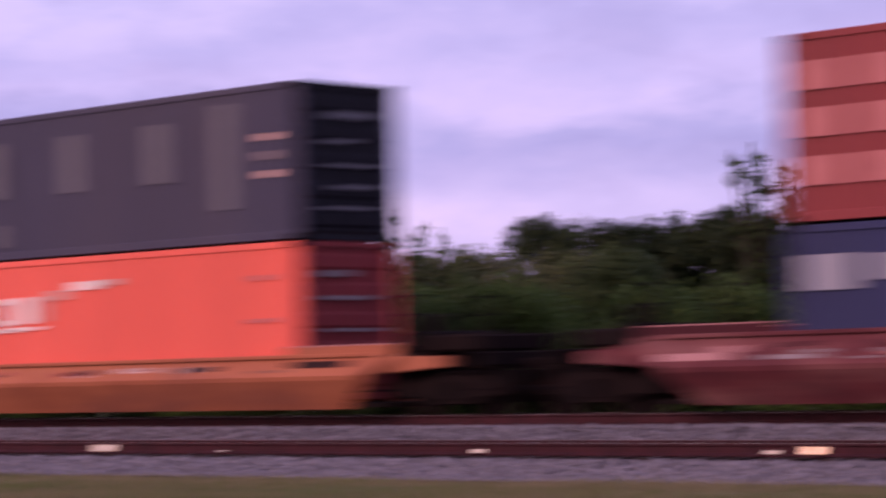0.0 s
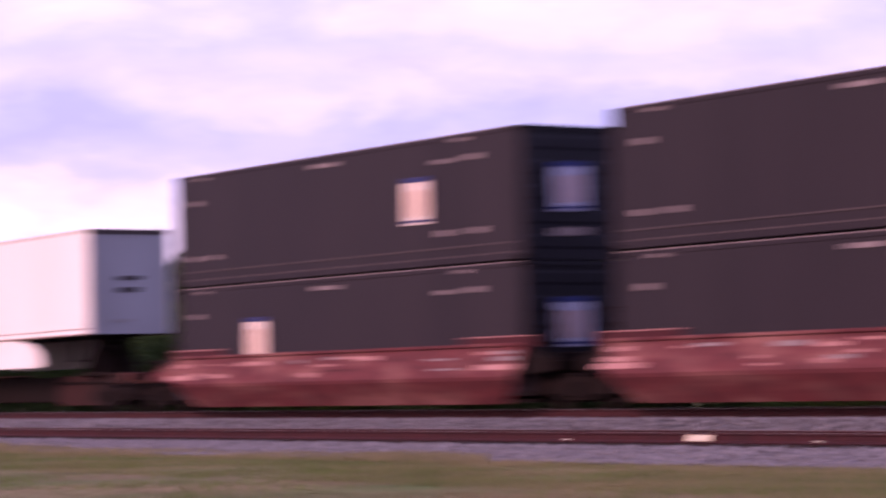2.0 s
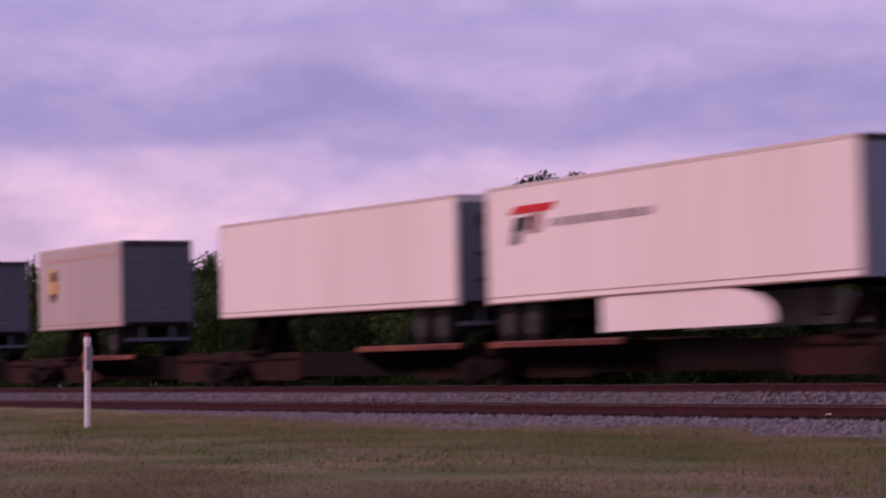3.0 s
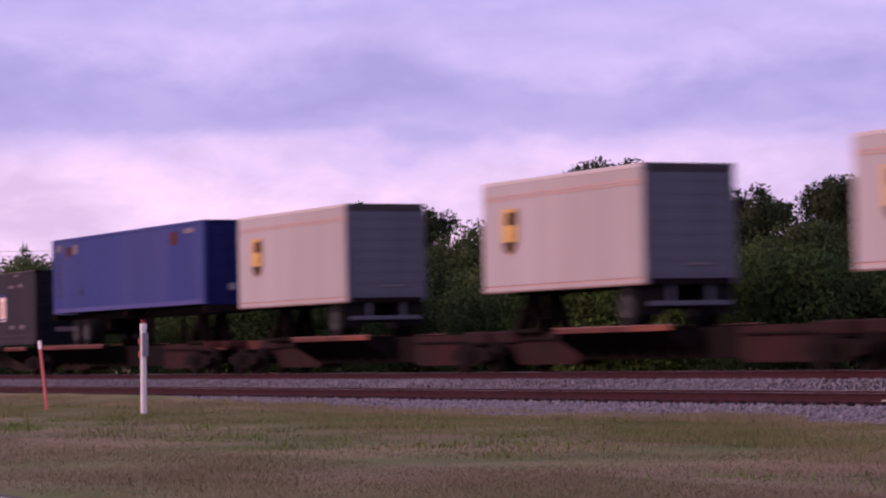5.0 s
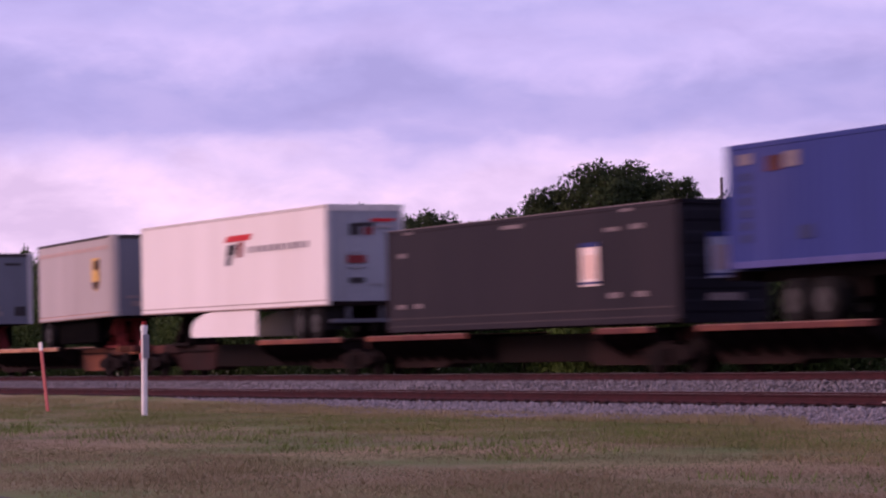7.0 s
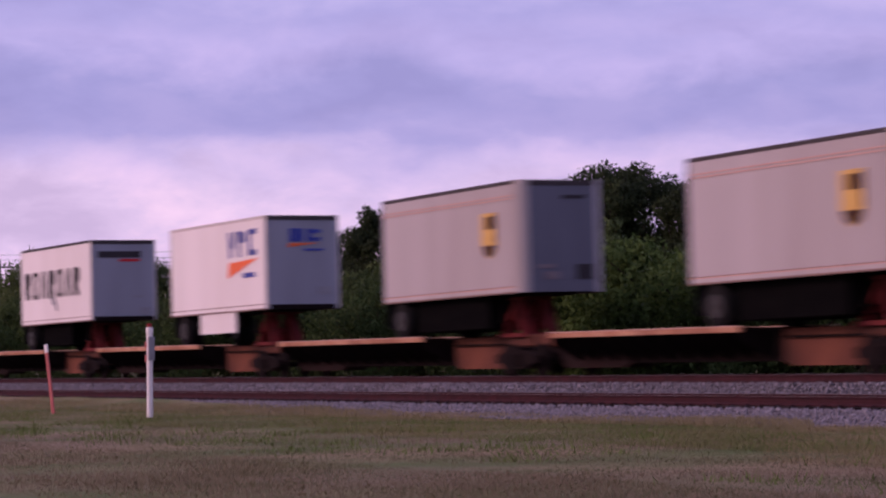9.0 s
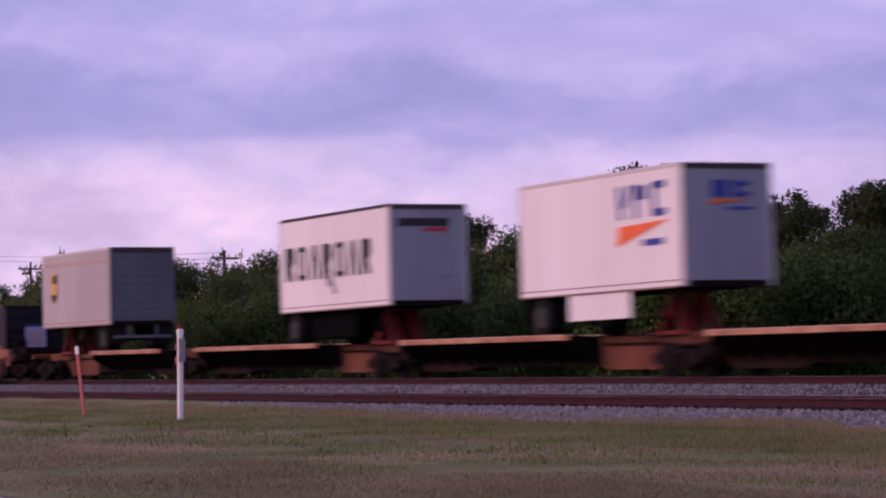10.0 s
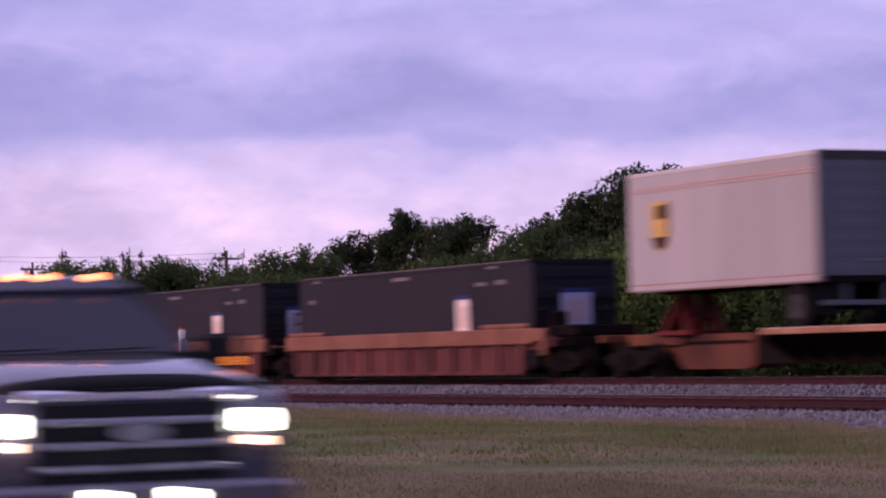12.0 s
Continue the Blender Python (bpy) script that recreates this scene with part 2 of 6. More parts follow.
RUST = (0.016, 0.008, 0.007)
M = dict(
    grass=mat("grass", (0.082, 0.112, 0.034), (0.195, 0.158, 0.086), 0.9, scale=0.24, fine_scale=3.5, bump=0.5, dirt=(0.155, 0.116, 0.080), dirt_amount=0.9, spread=(0.58, 0.84)),
    blades=leaf_mat("grass_blades", (0.088, 0.116, 0.046), (0.205, 0.156, 0.114), 0.33),
    paleblades=leaf_mat("pale_grass_blades", (0.125, 0.128, 0.066), (0.245, 0.196, 0.142), 0.3),
    weed=leaf_mat("weed_leaves", (0.085, 0.135, 0.036), (0.160, 0.205, 0.065), 0.6),
    # near-black for the blocks that stand for shade under trailers
    voidblack=mat("void_black", (0.0035, 0.0034, 0.0038), (0.006, 0.0056, 0.0056), 0.95, shine=0.01),
    greenblades=leaf_mat("green_grass", (0.100, 0.142, 0.044), (0.215, 0.205, 0.095), 0.3),
    straw=leaf_mat("dry_straw", (0.165, 0.165, 0.082), (0.29, 0.245, 0.145), 0.7),
    asphalt=mat("asphalt", (0.045, 0.045, 0.048), (0.065, 0.06, 0.06), 0.85, scale=2, fine_scale=120, bump=0.4),
    line=mat("road_paint", (0.7, 0.7, 0.66), (0.5, 0.5, 0.47), 0.7),
    ballast=mat("ballast_bed", (0.09, 0.082, 0.088), (0.04, 0.035, 0.038), 0.95, scale=1.2, fine_scale=14, bump=0.8),
    stone=mat("ballast_stone", (0.22, 0.208, 0.225), (0.075, 0.068, 0.075), 0.9, scale=6, fine_scale=25),
    tie=mat("sleeper_wood", (0.032, 0.020, 0.016), (0.016, 0.011, 0.010), 0.9, scale=6, bump=0.4, per_object=0.3),
    rail=mat("rail_steel", (0.050, 0.0145, 0.0185), (0.028, 0.010, 0.0125), 0.75, scale=4, bump=0.2),
    railtop=mat("rail_head", (0.35, 0.33, 0.32), (0.2, 0.18, 0.17), 0.35, metal=0.9),
    # warm mirror metal for the glints on the siding's rail
    glint=mat("joint_bar", (0.97, 0.74, 0.46), (0.78, 0.50, 0.28), 0.2, metal=1.0, bump=0.05),
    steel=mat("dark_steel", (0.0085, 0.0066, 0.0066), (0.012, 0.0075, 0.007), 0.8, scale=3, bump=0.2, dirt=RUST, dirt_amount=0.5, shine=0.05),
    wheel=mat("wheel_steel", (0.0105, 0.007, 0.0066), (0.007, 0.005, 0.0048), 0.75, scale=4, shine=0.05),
    bright=mat("galvanised_steel", (0.45, 0.45, 0.46), (0.3, 0.3, 0.31), 0.45, metal=0.7),
    tyre=mat("tyre_rubber", (0.012, 0.012, 0.013), (0.02, 0.019, 0.018), 0.9, shine=0.03),
    rim=mat("rim_grey", (0.075, 0.072, 0.072), (0.04, 0.038, 0.036), 0.6, metal=0.2),
    maroon=mat("maroon_paint", (0.122, 0.031, 0.035), (0.066, 0.019, 0.023), 0.7, scale=1.3, bump=0.12, streak=0.3, dirt=(0.29, 0.14, 0.125), dirt_amount=0.65),
    # maroon darkened as shade for corner plates; patches on the sides use it too
    maroondark=mat("maroon_shade_and_marks", (0.060, 0.014, 0.018), (0.038, 0.010, 0.013), 0.7, scale=1.5, streak=0.4),
    wellorange=mat("orange_paint", (0.37, 0.132, 0.068), (0.26, 0.086, 0.044), 0.65, scale=1.1, streak=0.35, dirt=(0.19, 0.075, 0.055), dirt_amount=0.8),
    ribbed=mat("faded_orange_paint", (0.165, 0.052, 0.046), (0.070, 0.023, 0.023), 0.7, scale=1.6, streak=4, dirt=(0.03, 0.014, 0.012), dirt_amount=0.95),
    rib=mat("rib_paint", (0.20, 0.078, 0.066), (0.10, 0.036, 0.034), 0.7, scale=1.6, streak=4, dirt=(0.06, 0.026, 0.022), dirt_amount=0.8),
    toprail=mat("top_sill_paint", (0.27, 0.118, 0.074), (0.19, 0.080, 0.052), 0.65, scale=2, dirt=(0.12, 0.045, 0.03), dirt_amount=0.7),
    rustdeck=mat("rust_red_paint", (0.12, 0.040, 0.032), (0.06, 0.023, 0.02), 0.75, scale=1.2, dirt=(0.03, 0.014, 0.012), dirt_amount=0.8),
    yellowdeck=mat("yellow_orange_paint", (0.22, 0.08, 0.04), (0.13, 0.045, 0.026), 0.7, scale=1.2, dirt=(0.10, 0.035, 0.025), dirt_amount=0.8),
    yellowedge=mat("worn_yellow_edge", (0.52, 0.30, 0.19), (0.30, 0.115, 0.06), 0.7, scale=2.4, dirt=(0.17, 0.065, 0.045), dirt_amount=0.85),
    rustedge=mat("worn_rust_edge", (0.125, 0.042, 0.038), (0.08, 0.028, 0.026), 0.7, scale=1.3, dirt=(0.32, 0.11, 0.06), dirt_amount=0.8),
    rustlip=mat("pale_rust_lip", (0.30, 0.17, 0.15), (0.20, 0.10, 0.085), 0.6, scale=2),
    yellowlip=mat("pale_yellow_lip", (0.60, 0.43, 0.36), (0.42, 0.26, 0.20), 0.6, scale=2),
    # sill colour darkened for the shade and grime below a deck
    undersill=mat("deck_shade_sill", (0.026, 0.012, 0.011), (0.014, 0.008, 0.0075), 0.85, scale=1.5),
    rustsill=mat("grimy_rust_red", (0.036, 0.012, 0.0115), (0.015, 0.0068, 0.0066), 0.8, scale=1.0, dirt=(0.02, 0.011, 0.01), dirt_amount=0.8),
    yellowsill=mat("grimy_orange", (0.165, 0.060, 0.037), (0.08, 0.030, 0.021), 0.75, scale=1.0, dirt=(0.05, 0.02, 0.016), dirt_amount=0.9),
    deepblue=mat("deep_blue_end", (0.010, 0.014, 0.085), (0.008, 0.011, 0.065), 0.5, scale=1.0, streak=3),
    bluerail=mat("pale_blue_rail", (0.085, 0.085, 0.24), (0.06, 0.06, 0.18), 0.5),
    pinkmark=mat("pale_pink_lettering", (0.45, 0.17, 0.16), (0.36, 0.13, 0.125), 0.6),
    endsign=mat("pale_blue_sign", (0.36, 0.37, 0.50), (0.29, 0.30, 0.42), 0.55),
    paleend=mat("pale_end_emblem", (0.40, 0.30, 0.31), (0.31, 0.25, 0.29), 0.55, scale=5),
    scuff=mat("pale_scuffed_paint", (0.42, 0.24, 0.23), (0.26, 0.11, 0.105), 0.7, scale=3.0),
    bandblue=mat("dull_blue_band", (0.030, 0.040, 0.15), (0.025, 0.033, 0.12), 0.5),
    seam=mat("worn_seam_line", (0.075, 0.06, 0.062), (0.05, 0.04, 0.042), 0.6),
    hitch=mat("hitch_red", (0.17, 0.022, 0.024), (0.09, 0.017, 0.018), 0.7, scale=3, dirt=(0.05, 0.025, 0.02), dirt_amount=0.6),
    charcoal=mat("charcoal_paint", (0.0205, 0.0155, 0.0205), (0.016, 0.0122, 0.0165), 0.55, scale=0.9, streak=4, bump=0.05, dirt=(0.028, 0.0215, 0.026), dirt_amount=0.5),
    navydark=mat("dark_navy_end", (0.009, 0.009, 0.014), (0.013, 0.0125, 0.018), 0.5, scale=1.2, streak=3),
    slate=mat("slate_paint", (0.060, 0.060, 0.090), (0.048, 0.048, 0.073), 0.55, scale=0.8, streak=4, dirt=(0.085, 0.075, 0.09), dirt_amount=0.4),
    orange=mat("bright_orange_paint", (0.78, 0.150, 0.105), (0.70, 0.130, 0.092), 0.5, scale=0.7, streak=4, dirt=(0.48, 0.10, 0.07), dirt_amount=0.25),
    redbox=mat("brick_red_paint", (0.25, 0.050, 0.050), (0.19, 0.042, 0.043), 0.55, scale=0.8, streak=4, dirt=(0.22, 0.06, 0.05), dirt_amount=0.4),
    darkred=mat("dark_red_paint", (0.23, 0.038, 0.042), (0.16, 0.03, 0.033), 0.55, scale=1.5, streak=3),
    blue=mat("cobalt_paint", (0.030, 0.043, 0.185), (0.024, 0.034, 0.15), 0.5, scale=0.8, streak=4, dirt=(0.062, 0.068, 0.19), dirt_amount=0.5),
    steelblue=mat("grey_blue_paint", (0.035, 0.042, 0.11), (0.03, 0.035, 0.08), 0.5, scale=0.8, streak=4),
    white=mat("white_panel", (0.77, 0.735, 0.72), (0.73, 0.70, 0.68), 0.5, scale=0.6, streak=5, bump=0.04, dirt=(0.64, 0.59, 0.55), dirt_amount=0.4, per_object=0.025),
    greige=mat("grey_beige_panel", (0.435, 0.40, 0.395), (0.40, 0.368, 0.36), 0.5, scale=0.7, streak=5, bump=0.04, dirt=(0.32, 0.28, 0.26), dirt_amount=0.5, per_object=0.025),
    # darker and bluer than the grey-beige side panels
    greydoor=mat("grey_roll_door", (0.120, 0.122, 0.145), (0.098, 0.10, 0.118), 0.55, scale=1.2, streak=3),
    # white panel dimmed and blued for the unlit ends; roofs and lettering share it
    dimwhite=mat("shade_dimmed_white", (0.31, 0.325, 0.37), (0.26, 0.272, 0.31), 0.5, scale=0.9, streak=4, dirt=(0.19, 0.195, 0.215), dirt_amount=0.4),
    palesteel=mat("pale_rail", (0.62, 0.57, 0.54), (0.5, 0.46, 0.43), 0.45, metal=0.2),
    rubrail=mat("grimy_rub_rail", (0.26, 0.17, 0.14), (0.14, 0.09, 0.08), 0.6, scale=5),
    darkrail=mat("dark_roof_rail", (0.06, 0.05, 0.05), (0.04, 0.035, 0.035), 0.6),
    peach=mat("peach_stripe", (0.56, 0.37, 0.315), (0.47, 0.31, 0.27), 0.6),
    mark=mat("pale_marking", (0.23, 0.19, 0.195), (0.17, 0.14, 0.145), 0.6),
    signwhite=mat("white_sign", (0.82, 0.72, 0.66), (0.75, 0.62, 0.56), 0.55),
    signgold=mat("pale_gold_emblem", (0.74, 0.55, 0.46), (0.64, 0.46, 0.38), 0.55),
    signblue=mat("blue_band", (0.05, 0.07, 0.32), (0.04, 0.055, 0.25), 0.5),
    brown=mat("brown_emblem", (0.06, 0.028, 0.012), (0.05, 0.022, 0.01), 0.5),
    gold=mat("gold_emblem", (0.62, 0.40, 0.12), (0.55, 0.34, 0.10), 0.5),
    black=mat("black_lettering", (0.03, 0.028, 0.03), (0.045, 0.04, 0.042), 0.6),
    red=mat("red_emblem", (0.55, 0.03, 0.04), (0.45, 0.03, 0.035), 0.5),
    vermilion=mat("orange_red_emblem", (0.80, 0.17, 0.06), (0.7, 0.14, 0.05), 0.5),
    lettergrey=mat("grey_lettering", (0.34, 0.31, 0.32), (0.28, 0.26, 0.27), 0.6),
    lightgrey=mat("light_grey_marking", (0.14, 0.14, 0.155), (0.115, 0.115, 0.13), 0.6),
    capred=mat("dark_red_cap", (0.26, 0.022, 0.028), (0.18, 0.018, 0.022), 0.6),
    post=mat("white_plastic_post", (0.80, 0.78, 0.76), (0.68, 0.65, 0.62), 0.5),
    redpost=mat("faded_red_post", (0.42, 0.125, 0.120), (0.33, 0.10, 0.10), 0.6),
    greyplate=mat("grey_tag", (0.30, 0.30, 0.32), (0.22, 0.22, 0.24), 0.5),
    bark=mat("bark", (0.06, 0.045, 0.035), (0.03, 0.022, 0.018), 0.95, scale=6, bump=0.5, streak=4),
    pole=mat("weathered_pole_wood", (0.13, 0.10, 0.085), (0.08, 0.062, 0.055), 0.9, scale=6, streak=8, bump=0.3),
    leaf_dark=leaf_mat("leaf_dark", (0.012, 0.021, 0.011), (0.056, 0.078, 0.030), 0.45, 0.4),
    leaf_green=leaf_mat("leaf_green", (0.014, 0.026, 0.010), (0.076, 0.120, 0.036), 0.5, 0.55),
    leaf_mid=leaf_mat("leaf_mid", (0.024, 0.041, 0.017), (0.100, 0.140, 0.047), 0.5, 0.5),
    leaf_olive=leaf_mat("leaf_olive", (0.044, 0.058, 0.027), (0.150, 0.172, 0.070), 0.5, 0.4),
    leaf_lime=leaf_mat("leaf_lime", (0.030, 0.054, 0.015), (0.118, 0.182, 0.047), 0.6, 0.2),
    carpaint=mat("dark_grey_car_paint", (0.092, 0.088, 0.116), (0.08, 0.076, 0.10), 0.22, metal=0.15, bump=0.0, coat=0.9, shine=0.5),
    chrome=mat("chrome", (0.42, 0.42, 0.46), (0.34, 0.34, 0.38), 0.38, metal=1.0, bump=0.0),
    brightchrome=mat("polished_chrome", (0.80, 0.79, 0.85), (0.70, 0.69, 0.75), 0.25, metal=1.0, bump=0.0),
    trim=mat("black_trim", (0.012, 0.012, 0.013), (0.02, 0.02, 0.021), 0.6),
    headlight=mat("headlight_glow", (0.9, 0.9, 0.9), rough=0.2, emit=(1.0, 0.90, 0.74), emit_strength=9.0, bump=0),
    amber=mat("amber_lamp_glow", (0.8, 0.3, 0.05), rough=0.3, emit=(1.0, 0.24, 0.035), emit_strength=2.2, bump=0),
)
glass = bpy.data.materials.new("tinted_glass")
glass.use_nodes = True
gb = glass.node_tree.nodes["Principled BSDF"]
gb.inputs["Base Color"].default_value, gb.inputs["Roughness"].default_value = (0.016, 0.016, 0.026, 1), 0.18
gb.inputs["IOR"].default_value = 1.3
M["glass"] = glass


# ---- mesh helpers ----
def box(bm, x0, x1, y0, y1, z0, z1, bevel=0.0):
    made = bmesh.ops.create_cube(bm, size=1)["verts"]
    for v in made:
        v.co = ((x0 + x1) / 2 + v.co.x * (x1 - x0), (y0 + y1) / 2 + v.co.y * (y1 - y0), (z0 + z1) / 2 + v.co.z * (z1 - z0))
    if bevel:
        edges = {e for v in made for e in v.link_edges}
        bmesh.ops.bevel(bm, geom=list(edges), offset=bevel, segments=1, affect="EDGES")
    return made


def cyl(bm, centre, axis, r, depth, seg=16, r2=None):
    made = bmesh.ops.create_cone(bm, cap_ends=True, segments=seg, radius1=r, radius2=r if r2 is None else r2, depth=depth)["verts"]
    turn = {"x": Matrix.Rotation(radians(90), 3, "Y"), "y": Matrix.Rotation(radians(90), 3, "X"), "z": Matrix.Identity(3)}[axis]
    for v in made:
        v.co = turn @ v.co + Vector(centre)
    return made


def prism(bm, outline, axis, a, b):
    """An outline in the two other axes (in x, y, z order), drawn out along axis from a to b."""
    def place(p, q):
        return {"x": (q, p[0], p[1]), "y": (p[0], q, p[1]), "z": (p[0], p[1], q)}[axis]
    lo, hi = [bm.verts.new(place(p, a)) for p in outline], [bm.verts.new(place(p, b)) for p in outline]
    n = len(outline)
    for i in range(n):
        bm.faces.new((lo[i], lo[(i + 1) % n], hi[(i + 1) % n], hi[i]))
    bm.faces.new(lo[::-1]), bm.faces.new(hi)
    return lo + hi


def beam(bm, p, q, w, h=None):
    """A square bar from p to q."""
    p, q = Vector(p), Vector(q)
    d = q - p
    turn = d.to_track_quat("Z", "Y").to_matrix()
    made = bmesh.ops.create_cube(bm, size=1)["verts"]
    for v in made:
        v.co = (p + q) / 2 + turn @ Vector((v.co.x * w, v.co.y * (h or w), v.co.z * d.length))
    return made


def finish(name, bm, material, smooth=False):
    bmesh.ops.recalc_face_normals(bm, faces=bm.faces)
    me = bpy.data.meshes.new(name)
    bm.to_mesh(me)
    bm.free()
    me.materials.append(material)
    if smooth:
        for p in me.polygons:
            p.use_smooth = True
    return me


def part(name, bm, material, parent, label="", smooth=False):
    ob = new(name, finish(name, bm, material, smooth))
    ob.parent = parent
    if label:
        ob["label"] = label
    return ob


def made(name, *boxes, bevel=0.0, material, parent, label=""):
    """One part out of boxes."""
    bm = bmesh.new()
    for b in boxes:
        box(bm, *b, bevel=bevel)
    return part(name, bm, material, parent, label)


def thing(name, label, category, group="", kind=""):
    return tagged(new(name), label, category, group, kind)


# ---- ground, road, tracks ----
def heap(y):
    """Height of the ground across the tracks: grass verge, low siding bed, higher main bed, field behind."""
    pts = [(-5000, -0.02), (8.7, -0.02), (9.6, 0.02), (20, 0.0), (26.2, 0.03), (27.3, 0.04), (28.75, 0.225), (32.0, 0.24), (33.4, 0.58), (37.6, 0.58), (39.6, 0.0), (5000, 0.0)]
    for (a, za), (b, zb) in zip(pts, pts[1:]):
        if a <= y <= b:
            return za + (zb - za) * (y - a) / (b - a)
    return 0.0


def strip(name, ys, xs, material, lift=0.0, rough=0.0, label="", category=""):
    verts, faces = [], []
    for x in xs:
        for y in ys:
            n = rough * noise.noise((x * 0.9, y * 0.9, 3.0)) + rough * 0.6 * noise.noise((x * 3.1, y * 3.1, 9.0)) if rough else 0.0
            verts.append((x, y, heap(y) + lift + n))
    k = len(ys)
    for i in range(len(xs) - 1):
        for j in range(k - 1):
            a = i * k + j
            faces.append((a, a + k, a + k + 1, a + 1))
    me = bpy.data.meshes.new(name)
    me.from_pydata(verts, [], faces)
    me.materials.append(material)
    return tagged(new(name, me), label, category, kind="structure")


far_xs = [-5000, -1500, -600, -300, -200] + [i * 2.0 for i in range(-80, 6)] + [60, 200, 600, 5000]
near_ys = [-5000, -300, -40, -10, -2, 1.7, 1.71, 5, 8.69, 8.7, 9.2] + [9.6 + 0.7 * i for i in range(24)] + [26.2, 27.3, 39.7, 42, 46, 55, 80, 200, 800, 5000]
ground = strip("ground", near_ys, far_xs, M["grass"], 0.0, 0.0, "flat verge of mown dusk-lit grass, patchy green and brown", "ground")
ballast_bed = strip("ballast_bed", [26.3, 27.1, 27.7, 28.3, 28.75, 29.5, 30.3, 31.2, 32.0, 32.5, 33.0, 33.4, 34.2, 35.4, 36.6, 37.6, 38.6, 39.7],
                    [-900, -400, -200] + [i * 0.8 for i in range(-190, 10)] + [60, 300, 900], M["ballast"], 0.012, 0.05,
                    "bed of grey crushed stone under two tracks", "ballast")
bm = bmesh.new()
box(bm, -1500, 1500, 2.0, 8.6, -0.3, 0.015)
road = tagged(new("road", finish("road", bm, M["asphalt"])), "dark asphalt road beside the grass verge", "road", kind="structure")
made("edge_line", (-1500, 1500, 8.28, 8.40, 0.0, 0.02), (-1500, 1500, 2.2, 2.32, 0.0, 0.02), material=M["line"], parent=road, label="white edge line")

# loose stones on the beds
rng = np.random.default_rng(5)
OCTA = np.array([(1, 0, 0), (-1, 0, 0), (0, 1, 0), (0, -1, 0), (0, 0, 1), (0, 0, -1)], float)
OCTA_F = np.array([(0, 2, 4), (2, 1, 4), (1, 3, 4), (3, 0, 4), (2, 0, 5), (1, 2, 5), (3, 1, 5), (0, 3, 5)])


def stuff(name, verts, faces, material, label, category, up=False):
    me = bpy.data.meshes.new(name)
    me.vertices.add(len(verts))
    me.vertices.foreach_set("co", verts.astype(np.float32).ravel())
    k = faces.shape[1]
    me.loops.add(faces.size)
    me.loops.foreach_set("vertex_index", faces.astype(np.int32).ravel())
    me.polygons.add(len(faces))
    me.polygons.foreach_set("loop_start", np.arange(0, faces.size, k, dtype=np.int32))
    me.update(calc_edges=True)
    me.validate()
    if up:      # thin blades take the light that falls on the sward
        me.normals_split_custom_set_from_vertices(np.tile((0.0, -0.25, 0.97), (len(verts), 1)).tolist())
    me.materials.append(material)
    return tagged(new(name, me), label, category, kind="stuff")


def stones(n, y0, y1, x0, x1, lo, hi):
    x, y = rng.uniform(x0, x1, n), rng.uniform(y0, y1, n)
    z = np.array([heap(v) for v in y]) + 0.02
    r = rng.uniform(lo, hi, n)
    v = OCTA[None] * rng.uniform(0.6, 1.25, (n, 6, 3)) + rng.uniform(-0.25, 0.25, (n, 6, 3))
    a = rng.uniform(0, 6.28, n)
    c, s = np.cos(a)[:, None], np.sin(a)[:, None]
    v = np.stack([v[..., 0] * c - v[..., 1] * s, v[..., 0] * s + v[..., 1] * c, v[..., 2] * 0.8], -1) * r[:, None, None]
    v += np.stack([x, y, z], -1)[:, None, :]
    f = OCTA_F[None] + (np.arange(n) * 6)[:, None, None]
    return v.reshape(-1, 3), f.reshape(-1, 3)


groups = [stones(27000, 26.45, 28.8, -90, -16, 0.03, 0.07), stones(26000, 31.6, 34.2, -125, -18, 0.03, 0.07), stones(3000, 29.7, 31.2, -112, -18, 0.03, 0.05)]
# a small heap of spare stone between the tracks
hx, hy = rng.normal(-66.5, 1.5, 1500), rng.normal(32.6, 0.35, 1500)
hv, hf = stones(1500, 32, 33, -70, -60, 0.03, 0.06)
hz = np.array([heap(v) for v in hy]) + 0.24 * np.exp(-((hx + 66.5) / 1.8) ** 2 - ((hy - 32.6) / 0.5) ** 2)
hv = (hv.reshape(-1, 6, 3) - hv.reshape(-1, 6, 3).mean(1, keepdims=True) + np.stack([hx, hy, hz], -1)[:, None, :]).reshape(-1, 3)
groups.append((hv, hf))
allv, allf, at = [], [], 0
for v, f in groups:
    allv.append(v), allf.append(f + at)
    at += len(v)
stuff("ballast_stones", np.concatenate(allv), np.concatenate(allf), M["stone"], "loose grey crushed stones lying on the track beds", "ballast")


# grass blades
def blades(n, y0, y1, x0, x1, tall, thick=1.0):
    y = rng.uniform(y0, y1, n)
    x = -y * np.tan(np.radians(rng.uniform(x0, x1, n)))
    z = np.array([heap(v) for v in y]) - 0.004
    clump = np.array([noise.noise((a * 0.25, b * 0.5, 0)) for a, b in zip(x, y)])
    h = rng.uniform(0.4, 1.0, n) * tall * (1 + 0.9 * clump)
    a, w = rng.uniform(0, 6.28, n), rng.uniform(0.008, 0.02, n) * thick
    lean = rng.normal(0, 0.45, (n, 2)) * h[:, None]
    base = np.stack([x, y, z], -1)
    side = np.stack([np.abs(np.cos(a)) * w, np.sin(a) * w, 0 * a], -1)
    tip = base + np.concatenate([lean, h[:, None]], 1)
    return np.stack([base - side, base + side, tip], 1).reshape(-1, 3), np.arange(3 * n).reshape(-1, 3)


